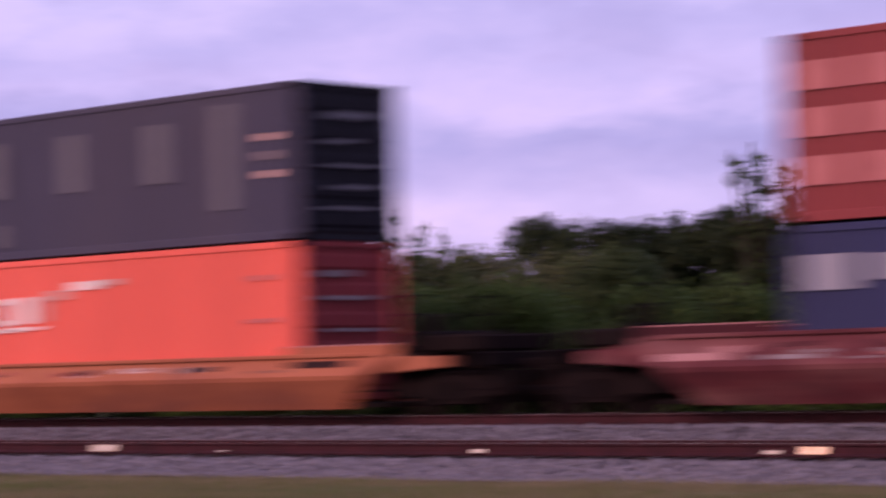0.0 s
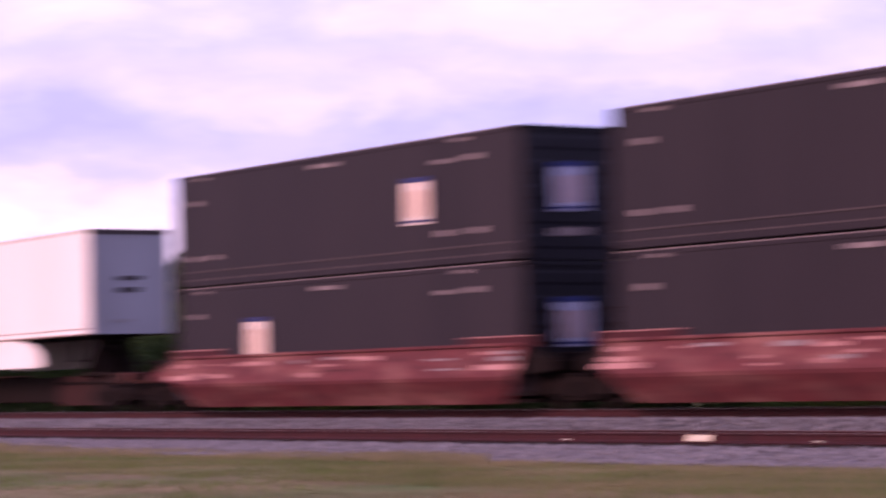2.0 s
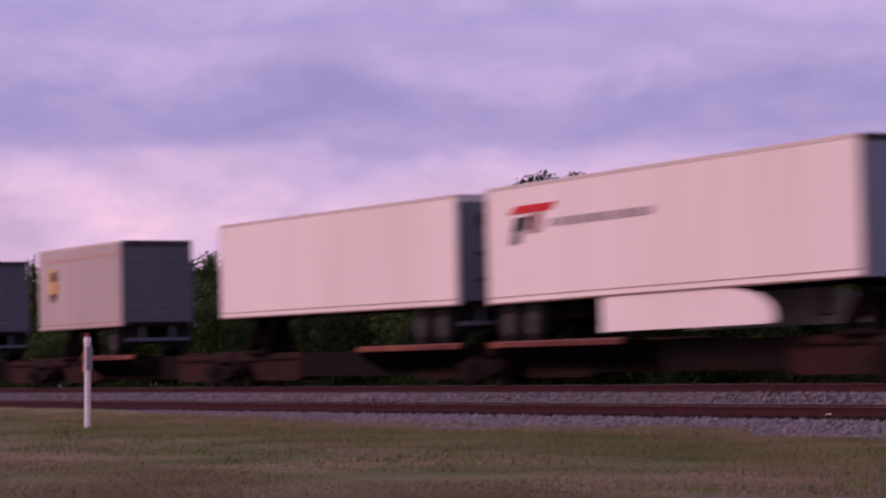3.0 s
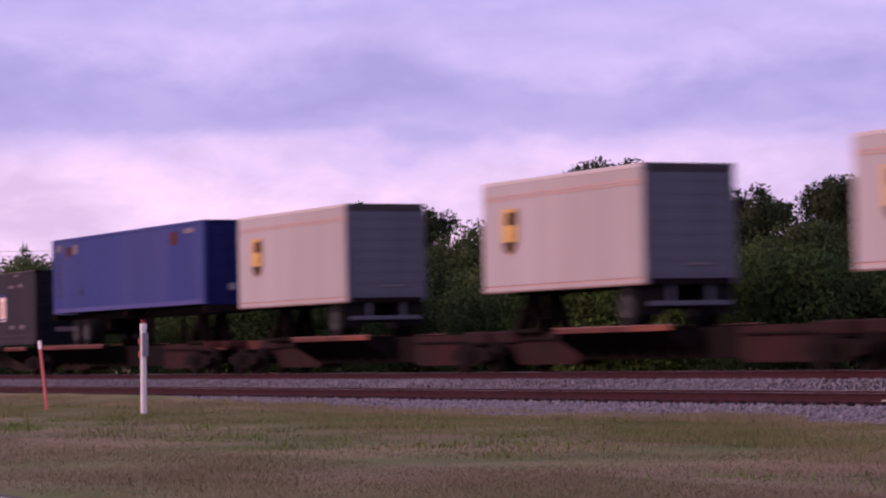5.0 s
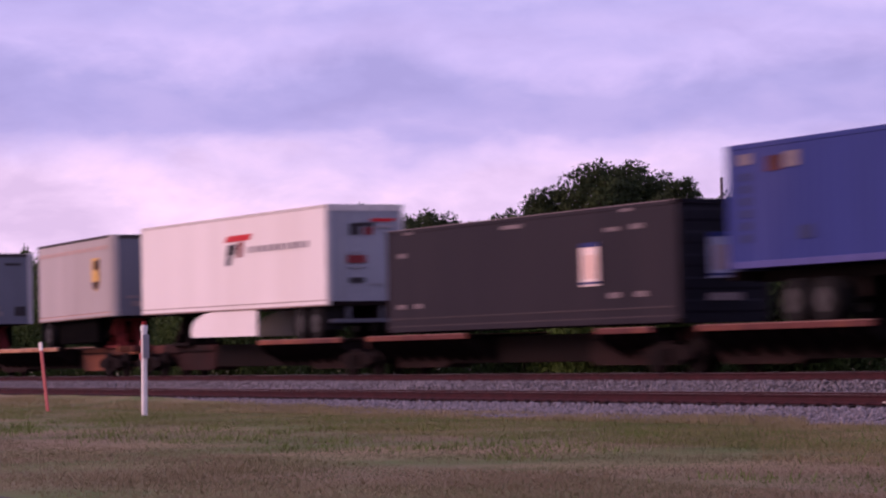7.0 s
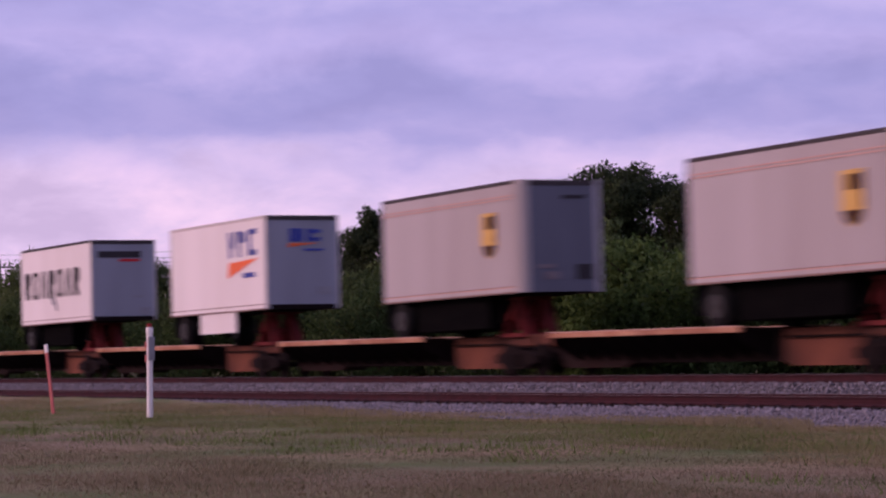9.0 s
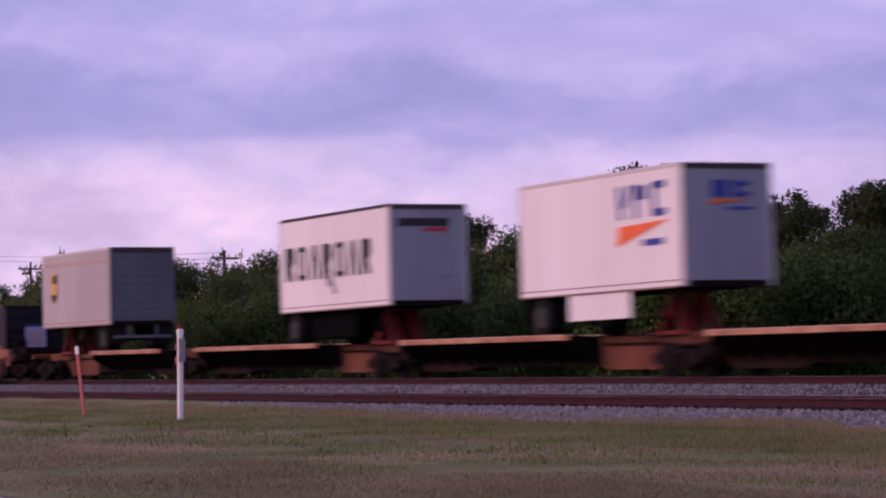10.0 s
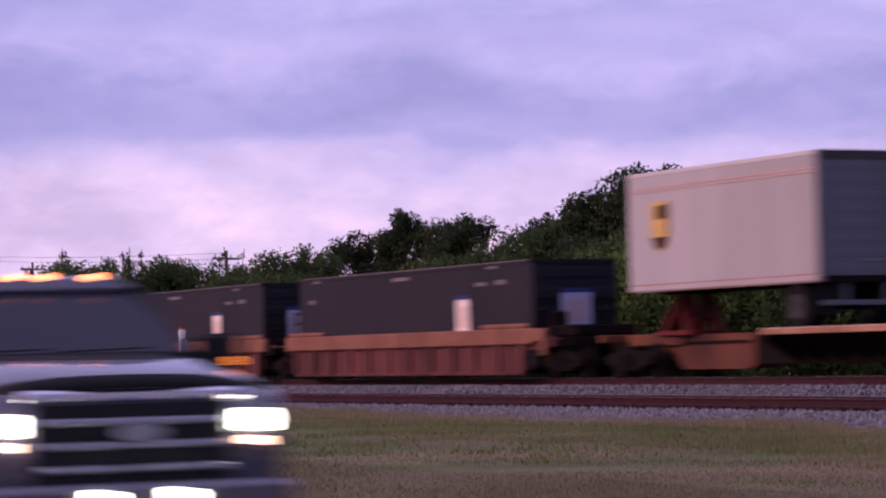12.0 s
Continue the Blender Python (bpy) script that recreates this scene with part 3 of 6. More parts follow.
gv, gf = blades(260000, 9.0, 27.4, 36, 74, 0.042, 0.4)
gv2, gf2 = (np.concatenate(p) for p in zip(blades(12000, 25.3, 26.5, 34, 57, 0.11, 0.5), blades(26000, 25.8, 27.5, 56, 75, 0.16, 0.5), blades(9000, 26.4, 27.8, 66, 75, 0.22, 0.6), blades(9000, 26.8, 28.5, 70, 75.5, 0.22, 0.6),
                                              blades(45000, 18.5, 26.4, 34, 57, 0.06, 0.45)))
gf2 = np.arange(len(gv2)).reshape(-1, 3)
# tufts of greener weeds
wx, wy = rng.uniform(-90, -16, 210), rng.uniform(15.5, 26.9, 210)
pick = rng.integers(0, 210, 14000)
gv3, gf3 = blades(14000, 12.0, 26.0, 34, 75, 0.13, 0.7)
gv3 = gv3.reshape(-1, 3, 3)
spread = 0.2 + 0.35 * ((pick * 37) % 11) / 10
shift = np.stack([wx[pick] + rng.normal(0, 1, 14000) * spread * 1.5, wy[pick] + rng.normal(0, 1, 14000) * spread, 0 * pick + 0.0], -1) - gv3[:, 0, :]
gv3 = (gv3 + shift[:, None, :]).reshape(-1, 3)
stuff("weeds", gv3, gf3, M["weed"], "small tufts of green weeds in the verge", "weeds", True)
stuff("grass", gv, gf, M["blades"], "short dry and green grass blades on the verge", "grass", True)
gv4, gf4 = blades(120000, 20.5, 26.6, 34, 75, 0.06, 0.45)
stuff("green_grass", gv4, gf4, M["greenblades"], "greener taller grass blades nearer the track", "grass", True)
gv5, gf5 = blades(90000, 9.0, 14.8, 34, 75, 0.055, 0.4)
stuff("pale_grass", gv5, gf5, M["paleblades"], "pale dry grass blades nearer the road", "grass", True)
stuff("dry_grass", gv2, gf2, M["straw"], "taller straw-coloured grass along the ballast edge", "grass", True)

# grass that has grown over the siding's shoulder further along
verts, faces = [], []
xs = [-900, -400, -250] + [-170 + i * 1.0 for i in range(118)]
for x in xs:
    s = min(1.0, max(0.0, (-56 - x) / 22))
    reach = 0.1 + 2.35 * s * s * (3 - 2 * s) + 0.25 * noise.noise((x * 0.35, 0, 0))
    for k in range(7):
        y = 26.2 + (0.4 + reach) * k / 6
        verts.append((x, y, heap(y) + 0.035 + (0.06 * s if 0 < k < 6 else -0.05)))
for i in range(len(xs) - 1):
    for k in range(6):
        a = i * 7 + k
        faces.append((a, a + 7, a + 8, a + 1))
me = bpy.data.meshes.new("grass_bank")
me.from_pydata(verts, [], faces)
me.materials.append(M["grass"])
tagged(new("grass_bank", me), "low bank of dry grass creeping over the ballast edge", "grass bank", kind="structure")


def track(name, yc, top, label):
    t = thing(name, label, "railway track", kind="structure")
    foot = top - 0.18
    for s in (-0.75, 0.75):
        bm = bmesh.new()
        w = [(-.075, 0), (.075, 0), (.075, .02), (.012, .045), (.012, .135), (.036, .145), (.036, .176), (-.036, .176), (-.036, .145), (-.012, .135), (-.012, .045), (-.075, .02)]
        prism(bm, [(yc + s + p, foot + q) for p, q in w], "x", -900, 900)
        r = part("rail", bm, M["rail"], t, "rust-brown steel rail")
        made("rail_head", (-900, 900, yc + s - 0.026, yc + s + 0.026, top - 0.005, top), material=M["railtop"], parent=r, label="worn bright running surface")
    me = None
    bm = bmesh.new()
    box(bm, -0.115, 0.115, -1.3, 1.3, -0.17, 0.0, bevel=0.012)
    me = finish("sleeper", bm, M["tie"])
    for i in range(236):
        o = new("sleeper", me)
        o.parent = t
        o.matrix_basis = pose(-134 + i * 0.53 + random.uniform(-.03, .03), yc + random.uniform(-.05, .05), foot - 0.005, 0, 0, random.uniform(-1.2, 1.2))
    bm = bmesh.new()
    for a, b in ((-500, -134.5), (-8.5, 300)):
        x = a
        while x < b:
            box(bm, x, x + 0.23, yc - 1.3, yc + 1.3, foot - 0.17, foot - 0.005)
            x += 0.53
    tagged(part("sleepers", bm, M["tie"], t), kind="stuff")
    plate = bmesh.new()
    box(plate, -0.09, 0.09, -0.18, 0.18, -0.004, 0.018)
    pm = finish("tie_plate", plate, M["rail"])
    for i in range(0, 236):
        o = new("tie_plate", pm)
        o.parent = t
        o.matrix_basis = pose(-134 + i * 0.53, yc - 0.75, foot - 0.002)
    return t


siding = track("railway_track", 30.35, 0.47, "rusty siding track on wooden sleepers in grey ballast")
main_line = track("railway_track", 35.395, 0.80, "main line track under the moving freight train")
# small shiny bars added to give the near rail its bright glints
for x, w, h in ((-37.3, 0.62, 0.11), (-34.2, 0.16, 0.025), (-41.2, 0.16, 0.025), (-28.4, 0.26, 0.055), (-22.9, 0.26, 0.05), (-22.2, 0.42, 0.10)):
    bm = bmesh.new()
    prism(bm, [(29.6 - 0.05, 0.315), (29.6 - 0.085, 0.325), (29.6 - 0.055, 0.325 + h), (29.6 - 0.037, 0.325 + h)], "x", x - w * 0.6, x + w * 0.6)
    part("joint_bar", bm, M["glint"], siding, "polished pale bar added for a glint on the rail")


# ---- marker posts, poles and wires ----
def marker_post():
    p = thing("marker_post", "white plastic marker post with red cap standing in grass", "marker post")
    bm = bmesh.new()
    cyl(bm, (0, 0, 1.10), "z", 0.075, 2.32, 20)
    part("tube", bm, M["post"], p, smooth=False)
    bm = bmesh.new()
    cyl(bm, (0, 0, 2.18), "z", 0.088, 0.12, 20)
    part("collar", bm, M["post"], p)
    bm = bmesh.new()
    cyl(bm, (0, 0, 2.295), "z", 0.066, 0.11, 16, 0.06)
    part("cap", bm, M["capred"], p, "dark red cap")
    made("tag", (0.05, 0.10, -0.10, 0.08, 1.45, 2.03), bevel=0.008, material=M["greyplate"], parent=p, label="grey warning tag")
    for a, b in ((1.42, 1.58), (1.76, 1.90)):
        made("decal", (-0.09, -0.02, -0.082, -0.06, a, b), material=M["redpost"], parent=p, label="faded red decal")
    return p


Y_POST = 23.4
m = marker_post()
m.matrix_basis = pose(-Y_POST * math.tan(radians(69.72)), Y_POST, -0.02, 0, 1.0, 20)
p = thing("marker_stake", "leaning faded red stake with white top in grass", "marker stake")
made("stake", (-0.06, 0.06, -0.022, 0.022, 0, 1.82), bevel=0.008, material=M["redpost"], parent=p)
made("top_band", (-0.064, 0.064, -0.026, 0.026, 1.74, 1.97), bevel=0.008, material=M["post"], parent=p, label="white reflective band")
p.matrix_basis = pose(-24.0 * math.tan(radians(71.70)), 24.0, -0.02, 0, -8.5, 20)

Y_LINE = 60.0
tops = []
for az, top in ((57.62, 8.3), (68.75, 8.15), (72.75, 9.0), (75.6, 11.8)):
    x = -Y_LINE * math.tan(radians(az))
    p = thing("utility_pole", "weathered wooden utility pole with crossarm behind the trees", "utility pole", "line of poles")
    bm = bmesh.new()
    cyl(bm, (0, 0, top / 2), "z", 0.09 if az == 57.62 else 0.14, top, 12, 0.06 if az == 57.62 else 0.085)
    part("pole", bm, M["pole"], p)
    low = az == 57.62
    za = top - (1.65 if low else 0.55)
    if low:
        made("street_light", (-1.1, 0.3, -0.12, 0.12, za, za + 0.12), bevel=0.03, material=M["bright"], parent=p, label="pale lamp arm")
    else:
        made("crossarm", (-0.08, 0.08, -1.2, 1.2, za, za + 0.13), bevel=0.01, material=M["pole"], parent=p)
        for yy in (-1.05, -0.4, 0.4, 1.05):
            bm = bmesh.new()
            cyl(bm, (0, yy, za + 0.22), "z", 0.05, 0.2, 8, 0.03)
            part("insulator", bm, M["greyplate"], p)
    p.matrix_basis = pose(x, Y_LINE, 0, 0, 0, 0 if low else 28)
    if az > 60 and az != 72.75:      # the other two carry no wire
        tops.append((x, top))
tops.sort()
ends = [(-700, 14.0)] + tops
for dz in (-0.15, -0.5):
    bm = bmesh.new()
    for (xa, ta), (xb, tb) in zip(ends, ends[1:]):
        last = None
        for i in range(13):
            f = i / 12
            q = Vector((xa + (xb - xa) * f, Y_LINE - 0.3, ta + (tb - ta) * f + dz - 0.4 * 4 * f * (1 - f)))
            if last:
                beam(bm, last, q, 0.022)
            last = q
    tagged(new("power_line", finish("power_line", bm, M["trim"])), "thin dark overhead wire strung between poles", "wire", "overhead wires")


# ---- trees and bushes ----
def crown(name, n, size, blobs, material, seed):
    """Leaves in many small clumps round limbs' ends; blobs are (x, y, z, r)."""
    r = np.random.default_rng(seed)
    which = r.choice(len(blobs), n, p=np.array([b[3] ** 2 for b in blobs]) / sum(b[3] ** 2 for b in blobs))
    b = np.array(blobs)[which]
    d = r.normal(size=(n, 3))
    d /= np.linalg.norm(d, axis=1, keepdims=True)
    c = b[:, :3] + d * b[:, 3:4] * (r.uniform(0.03, 1.1, (n, 1)) ** 0.5) * np.array([1, 1, 0.85])
    a1, a2 = r.normal(size=(n, 3)), r.normal(size=(n, 3))
    a1 /= np.linalg.norm(a1, axis=1, keepdims=True)
    a2 -= a1 * (a1 * a2).sum(1, keepdims=True)
    a2 /= np.linalg.norm(a2, axis=1, keepdims=True)
    s = size * r.uniform(0.55, 1.3, (n, 1))
    v = np.stack([c - a1 * s, c + a2 * s * 0.45, c + a1 * s, c - a2 * s * 0.45], 1)
    me = bpy.data.meshes.new(name)
    # each leaf's shading follows the clump it grows on, facing outwards and up
    out = d * 0.75 + (c - np.array([0, 0, c[:, 2].mean()])) * np.array([1, 1, 0.5]) / (np.abs(c).max() + 0.1) + np.array([0, 0, 0.25]) + r.normal(0, 0.28, (n, 3))
    out /= np.linalg.norm(out, axis=1, keepdims=True)
    turn = (np.cross(a1, a2) * out).sum(1) > 0
    v[turn] = v[turn][:, ::-1]
    me.from_pydata(v.reshape(-1, 3).tolist(), [], np.arange(4 * n).reshape(-1, 4).tolist())
    me.normals_split_custom_set_from_vertices(np.repeat(out, 4, axis=0).tolist())
    me.materials.append(material)
    return me


def tree(name, label, category, height, width, clumps, leaves, leaf, material, seed, sparse=False):
    """A tree of the given height: tapered trunk, limbs, a crown of leaf clumps with an uneven outline."""
    r = random.Random(seed)
    t = thing(name, label, category)
    bm = bmesh.new()
    bare = 0.12 if name == "bush" else 0.3
    cyl(bm, (0, 0, height * 0.42), "z", 0.03 * height * 0.6, height * 0.84, 9, 0.012 * height * 0.4)
    blobs = []
    for i in range(clumps):
        a, f = r.uniform(0, 6.28), r.uniform(0, 1)
        z = height * (bare + (0.93 - bare) * f)
        reach = width * 0.5 * (1.0 - 0.55 * f ** 2) * r.uniform(0.25, 1.0)
        rad = width * r.uniform(0.11, 0.19) * (0.7 if sparse else 1)
        q = (math.cos(a) * reach, math.sin(a) * reach, min(z, height - rad))
        blobs.append((*q, rad))
        beam(bm, (0, 0, max(0.2, q[2] - reach * 0.7)), q, 0.012 * height * 0.5)
    for f in (0.35, 0.5, 0.66):
        blobs.append((r.uniform(-.4, .4), r.uniform(-.4, .4), height * f, width * (0.3 if not sparse else 0.1)))
    for i in range(14 if name == "tree" else 8):     # leafy shoots that stand out of the crown
        a, f = r.uniform(0, 6.28), r.uniform(0.1, 0.95)
        reach = width * 0.5 * f
        z = height * (0.97 - 0.42 * f ** 2) * r.uniform(0.93, 1.03)
        foot, tip = Vector((math.cos(a) * reach * 0.7, math.sin(a) * reach * 0.7, z * 0.8)), Vector((math.cos(a) * reach, math.sin(a) * reach, min(z, height)))
        beam(bm, foot, foot.lerp(tip, 0.8), 0.006 * height * 0.5)
        for k in (0.55, 0.75, 0.95):
            q = foot.lerp(tip, k)
            blobs.append((q.x, q.y, q.z - width * 0.03, width * 0.046))
    top = width * 0.10
    blobs.append((r.uniform(-.3, .3), r.uniform(-.3, .3), height - top * 0.9, top))
    part("trunk", bm, M["bark"], t)
    o = new("crown", crown("crown", leaves, leaf, blobs, material, seed))
    o.parent = t
    return t


broad = [tree("tree", "dark broadleaf tree with uneven crown behind the track", "tree", 10, w, 32, 17000, 0.12, M["leaf_dark"], s) for w, s in ((6.0, 1), (5.2, 2), (7.0, 3))]
mids = [tree("tree", "mid-green broadleaf tree with ragged crown behind the track", "tree", 7, w, 30, 14000, 0.10, M["leaf_mid"], s) for w, s in ((6.5, 11), (7.5, 12), (5.5, 13))]
bushes = [tree("bush", "bright green leafy bush beside the track", "bush", 4, w, 28, 13000, 0.085, M["leaf_green"], s) for w, s in ((6.0, 21), (5.2, 22), (7.0, 23))]

olives = [tree("tree", "olive-green broadleaf tree with airy crown behind the track", "tree", 7, w, 30, 14000, 0.10, M["leaf_olive"], s) for w, s in ((6.5, 14), (7.5, 15))]
limes = [tree("bush", "light green leafy shrub beside the track", "bush", 4, w, 28, 13000, 0.085, M["leaf_lime"], s) for w, s in ((5.6, 24), (5.0, 25))]


def sapling(seed):
    """A spindly tree: a few upright shoots with sparse leaves along them."""
    r = random.Random(seed)
    t = thing("tree", "spindly sapling with sparse leaves behind the track", "tree")
    bm = bmesh.new()
    cyl(bm, (0, 0, 1.6), "z", 0.07, 3.2, 8, 0.045)
    blobs = []
    for i in range(9):
        a, out, top = r.uniform(0, 6.28), r.uniform(0.2, 1.3), r.uniform(4.2, 5.9) if i else 5.95
        foot = Vector((0, 0, r.uniform(1.5, 3.0)))
        tip = Vector((math.cos(a) * out, math.sin(a) * out, top))
        bend = foot.lerp(tip, 0.5) + Vector((math.cos(a) * 0.25, math.sin(a) * 0.25, -0.1))
        beam(bm, foot, bend, 0.04)
        beam(bm, bend, tip, 0.025)
        for f in (0.35, 0.6, 0.8, 0.93):
            q = foot.lerp(tip, f)
            blobs.append((q.x, q.y, q.z, r.uniform(0.22, 0.50) * (1.25 - 0.75 * f)))
    part("trunk", bm, M["bark"], t)
    o = new("crown", crown("crown", 2000, 0.075, blobs, M["leaf_mid"], seed))
    o.parent = t
    return t


thin = [sapling(31), sapling(32)]
stock = {"broad": (broad, 10), "mid": (mids, 7), "bush": (bushes, 4), "thin": (thin, 6), "olive": (olives, 7), "lime": (limes, 4)}
fresh = {id(o) for k in stock.values() for o in k[0]}


def plant(kind, az, el, y, i):
    """Stands a plant at that bearing, y metres beyond the camera, so high that its top is el degrees up."""
    protos, h0 = stock[kind]
    proto = protos[i % len(protos)]
    dist = y / math.cos(radians(az))
    h = dist * math.tan(radians(el)) + EYE
    m = pose(-y * math.tan(radians(az)), y, -0.05, 0, 0, (i * 137) % 360)
    if id(proto) in fresh:
        fresh.discard(id(proto))
        ob = proto
        ob.matrix_basis = m
    else:
        ob = copy_thing(proto, m)
    k = h / h0
    wide = k * (0.95 + 0.2 * ((i * 7) % 5) / 5)
    ob.scale = (wide, wide, k)


SKYLINE = [("mid", 75.5, 1.75, 52), ("mid", 74.3, 1.7, 50), ("mid", 73.4, 1.75, 52), ("thin", 72.35, 2.5, 52), ("mid", 71.9, 2.25, 52), ("mid", 71.2, 2.3, 54), ("mid", 70.2, 2.3, 52), ("mid", 69.4, 2.15, 54),
           ("thin", 68.9, 2.45, 50), ("mid", 68.5, 2.1, 52), ("mid", 67.7, 2.4, 52), ("mid", 67.0, 2.5, 54), ("broad", 66.0, 2.75, 58), ("broad", 65.05, 3.2, 56), ("broad", 64.3, 3.0, 57),
           ("broad", 63.7, 3.08, 56), ("mid", 62.7, 2.8, 54), ("mid", 62.0, 2.9, 54), ("broad", 61.6, 3.3, 62), ("broad", 61.0, 3.5, 63), ("broad", 60.1, 4.05, 64), ("broad", 59.5, 3.98, 66), ("broad", 58.4, 3.6, 66),
           ("broad", 57.6, 3.2, 67), ("broad", 56.9, 3.4, 66), ("broad", 55.5, 3.5, 64), ("broad", 54.6, 3.55, 62), ("broad", 53.4, 3.5, 60), ("broad", 53.9, 3.9, 60), ("mid", 52.5, 3.2, 56), ("broad", 51.9, 3.3, 58), ("mid", 51.1, 3.05, 52),
           ("mid", 50.0, 3.15, 50), ("mid", 49.1, 3.35, 50), ("mid", 48.2, 3.15, 50), ("mid", 47.3, 2.85, 52), ("thin", 45.6, 3.7, 50), ("mid", 46.2, 2.6, 50), ("thin", 44.4, 3.3, 52), ("mid", 44.0, 2.95, 54), ("mid", 44.9, 2.8, 51),
           ("broad", 42.3, 3.55, 60), ("mid", 43.3, 2.8, 52), ("mid", 41.6, 2.8, 52), ("broad", 40.5, 3.42, 58), ("broad", 39.7, 3.52, 60), ("broad", 38.8, 3.6, 60), ("broad", 37.8, 3.45, 58), ("broad", 36.5, 3.5, 58), ("thin", 37.7, 4.9, 48), ("thin", 37.1, 4.95, 49), ("thin", 70.7, 2.5, 50), ("thin", 49.5, 3.5, 48), ("thin", 48.6, 3.45, 48), ("broad", 34.8, 3.5, 60), ("broad", 33.0, 3.5, 60)]
for i, (kind, az, el, y) in enumerate(SKYLINE):
    plant("olive" if kind == "mid" and az < 52 else kind, az, el, y, i)
for i, (az, el) in enumerate(((60.1, 2.35), (59.3, 2.5), (58.3, 2.2), (45.4, 2.0), (43.6, 2.2))):
    plant("lime", az, el, 42.3, i)
i = 0
az = 33.0
while az < 76:
    y = 44.5 + 2.5 * math.sin(i * 2.3)
    el = 1.55 + 0.35 * math.sin(i * 1.7) + (0.35 if az < 62 else -0.35 if az > 68 else 0.0)
    plant("lime" if az < 52 and i % 3 else "bush", az, el, y, i)
    if az > 60:
        plant("mid", az + 0.4, el + 0.35, y + 5, i + 1)
    elif i % 2:
        plant("mid", az + 0.5, el + 0.7, y + 6, i + 1)
    i += 1
    az += 1.5 if az < 55 else 1.05


# ---- the train: everything below runs on the main line at one speed ----
YC, RAIL = 35.395, 0.80
HALF = 1.295
movers = []


def ride(ob, x_right, length, z, nose=0.0):
    """Notes where the thing's middle is at the start, how high it sits and by how many degrees its right-hand end is raised."""
    movers.append((ob, x_right - length / 2, z, nose))
    return ob


def corrugated(bm, x0, x1, z0, z1, y, out, pitch=0.28, depth=0.036):
    """A pressed wall in the x-z plane at y, its ridges out to the side of sign out, 30 mm thick."""
    n = max(2, round((x1 - x0) / pitch))
    w = (x1 - x0) / n
    line = []
    for i in range(n):
        a = x0 + i * w
        line += [(a, -depth), (a + w * 0.2, 0), (a + w * 0.5, 0), (a + w * 0.7, -depth)]
    line.append((x1, -depth))
    front = [(px, y + out * d) for px, d in line]
    back = [(px, y - out * (depth + 0.03)) for px, _ in line]
    rows = [[bm.verts.new((px, py, z)) for px, py in pts] for pts, z in ((front, z0), (front, z1), (back, z1), (back, z0))]
    for a, b in ((0, 1), (1, 2), (2, 3), (3, 0)):
        for k in range(len(line) - 1):
            bm.faces.new((rows[a][k], rows[a][k + 1], rows[b][k + 1], rows[b][k]))


def ribbed_end(bm, x, out, y0, y1, z0, z1, n=5, depth=0.04):
    """An end wall or door leaf at x with n level ridges."""
    h = (z1 - z0) / n
    line = [(0, z0)]
    for i in range(n):
        a = z0 + i * h
        line += [(0, a + h * 0.2), (depth, a + h * 0.32), (depth, a + h * 0.68), (0, a + h * 0.8)]
    line.append((0, z1))
    pts = [(x + out * (d - depth), z) for d, z in line] + [(x - out * 0.08, z1), (x - out * 0.08, z0)]
    prism(bm, pts, "y", y0, y1)


def marking(parent, L, items, side=-1, proud=0.012, wall=HALF):
    """Flat markings on the long side: (metres from the right-hand end, height, width, height of it, material, shear)."""
    for u, z, w, h, material, *shear in items:
        s = shear[0] if shear else 0.0
        x = L / 2 - u
        bm = bmesh.new()
        prism(bm, [(x - w / 2 - s / 2, z - h / 2), (x + w / 2 - s / 2, z - h / 2), (x + w / 2 + s / 2, z + h / 2), (x - w / 2 + s / 2, z + h / 2)], "y", side * wall, side * (wall + proud))
        part("marking", bm, M[material], parent)


def end_marking(parent, x, items, proud=0.012):
    """Flat markings on the right-hand end: (y, height, width, height of it, material)."""
    for y, z, w, h, material in items:
        made("marking", (x, x + proud, y - w / 2, y + w / 2, z - h / 2, z + h / 2), material=M[material], parent=parent)


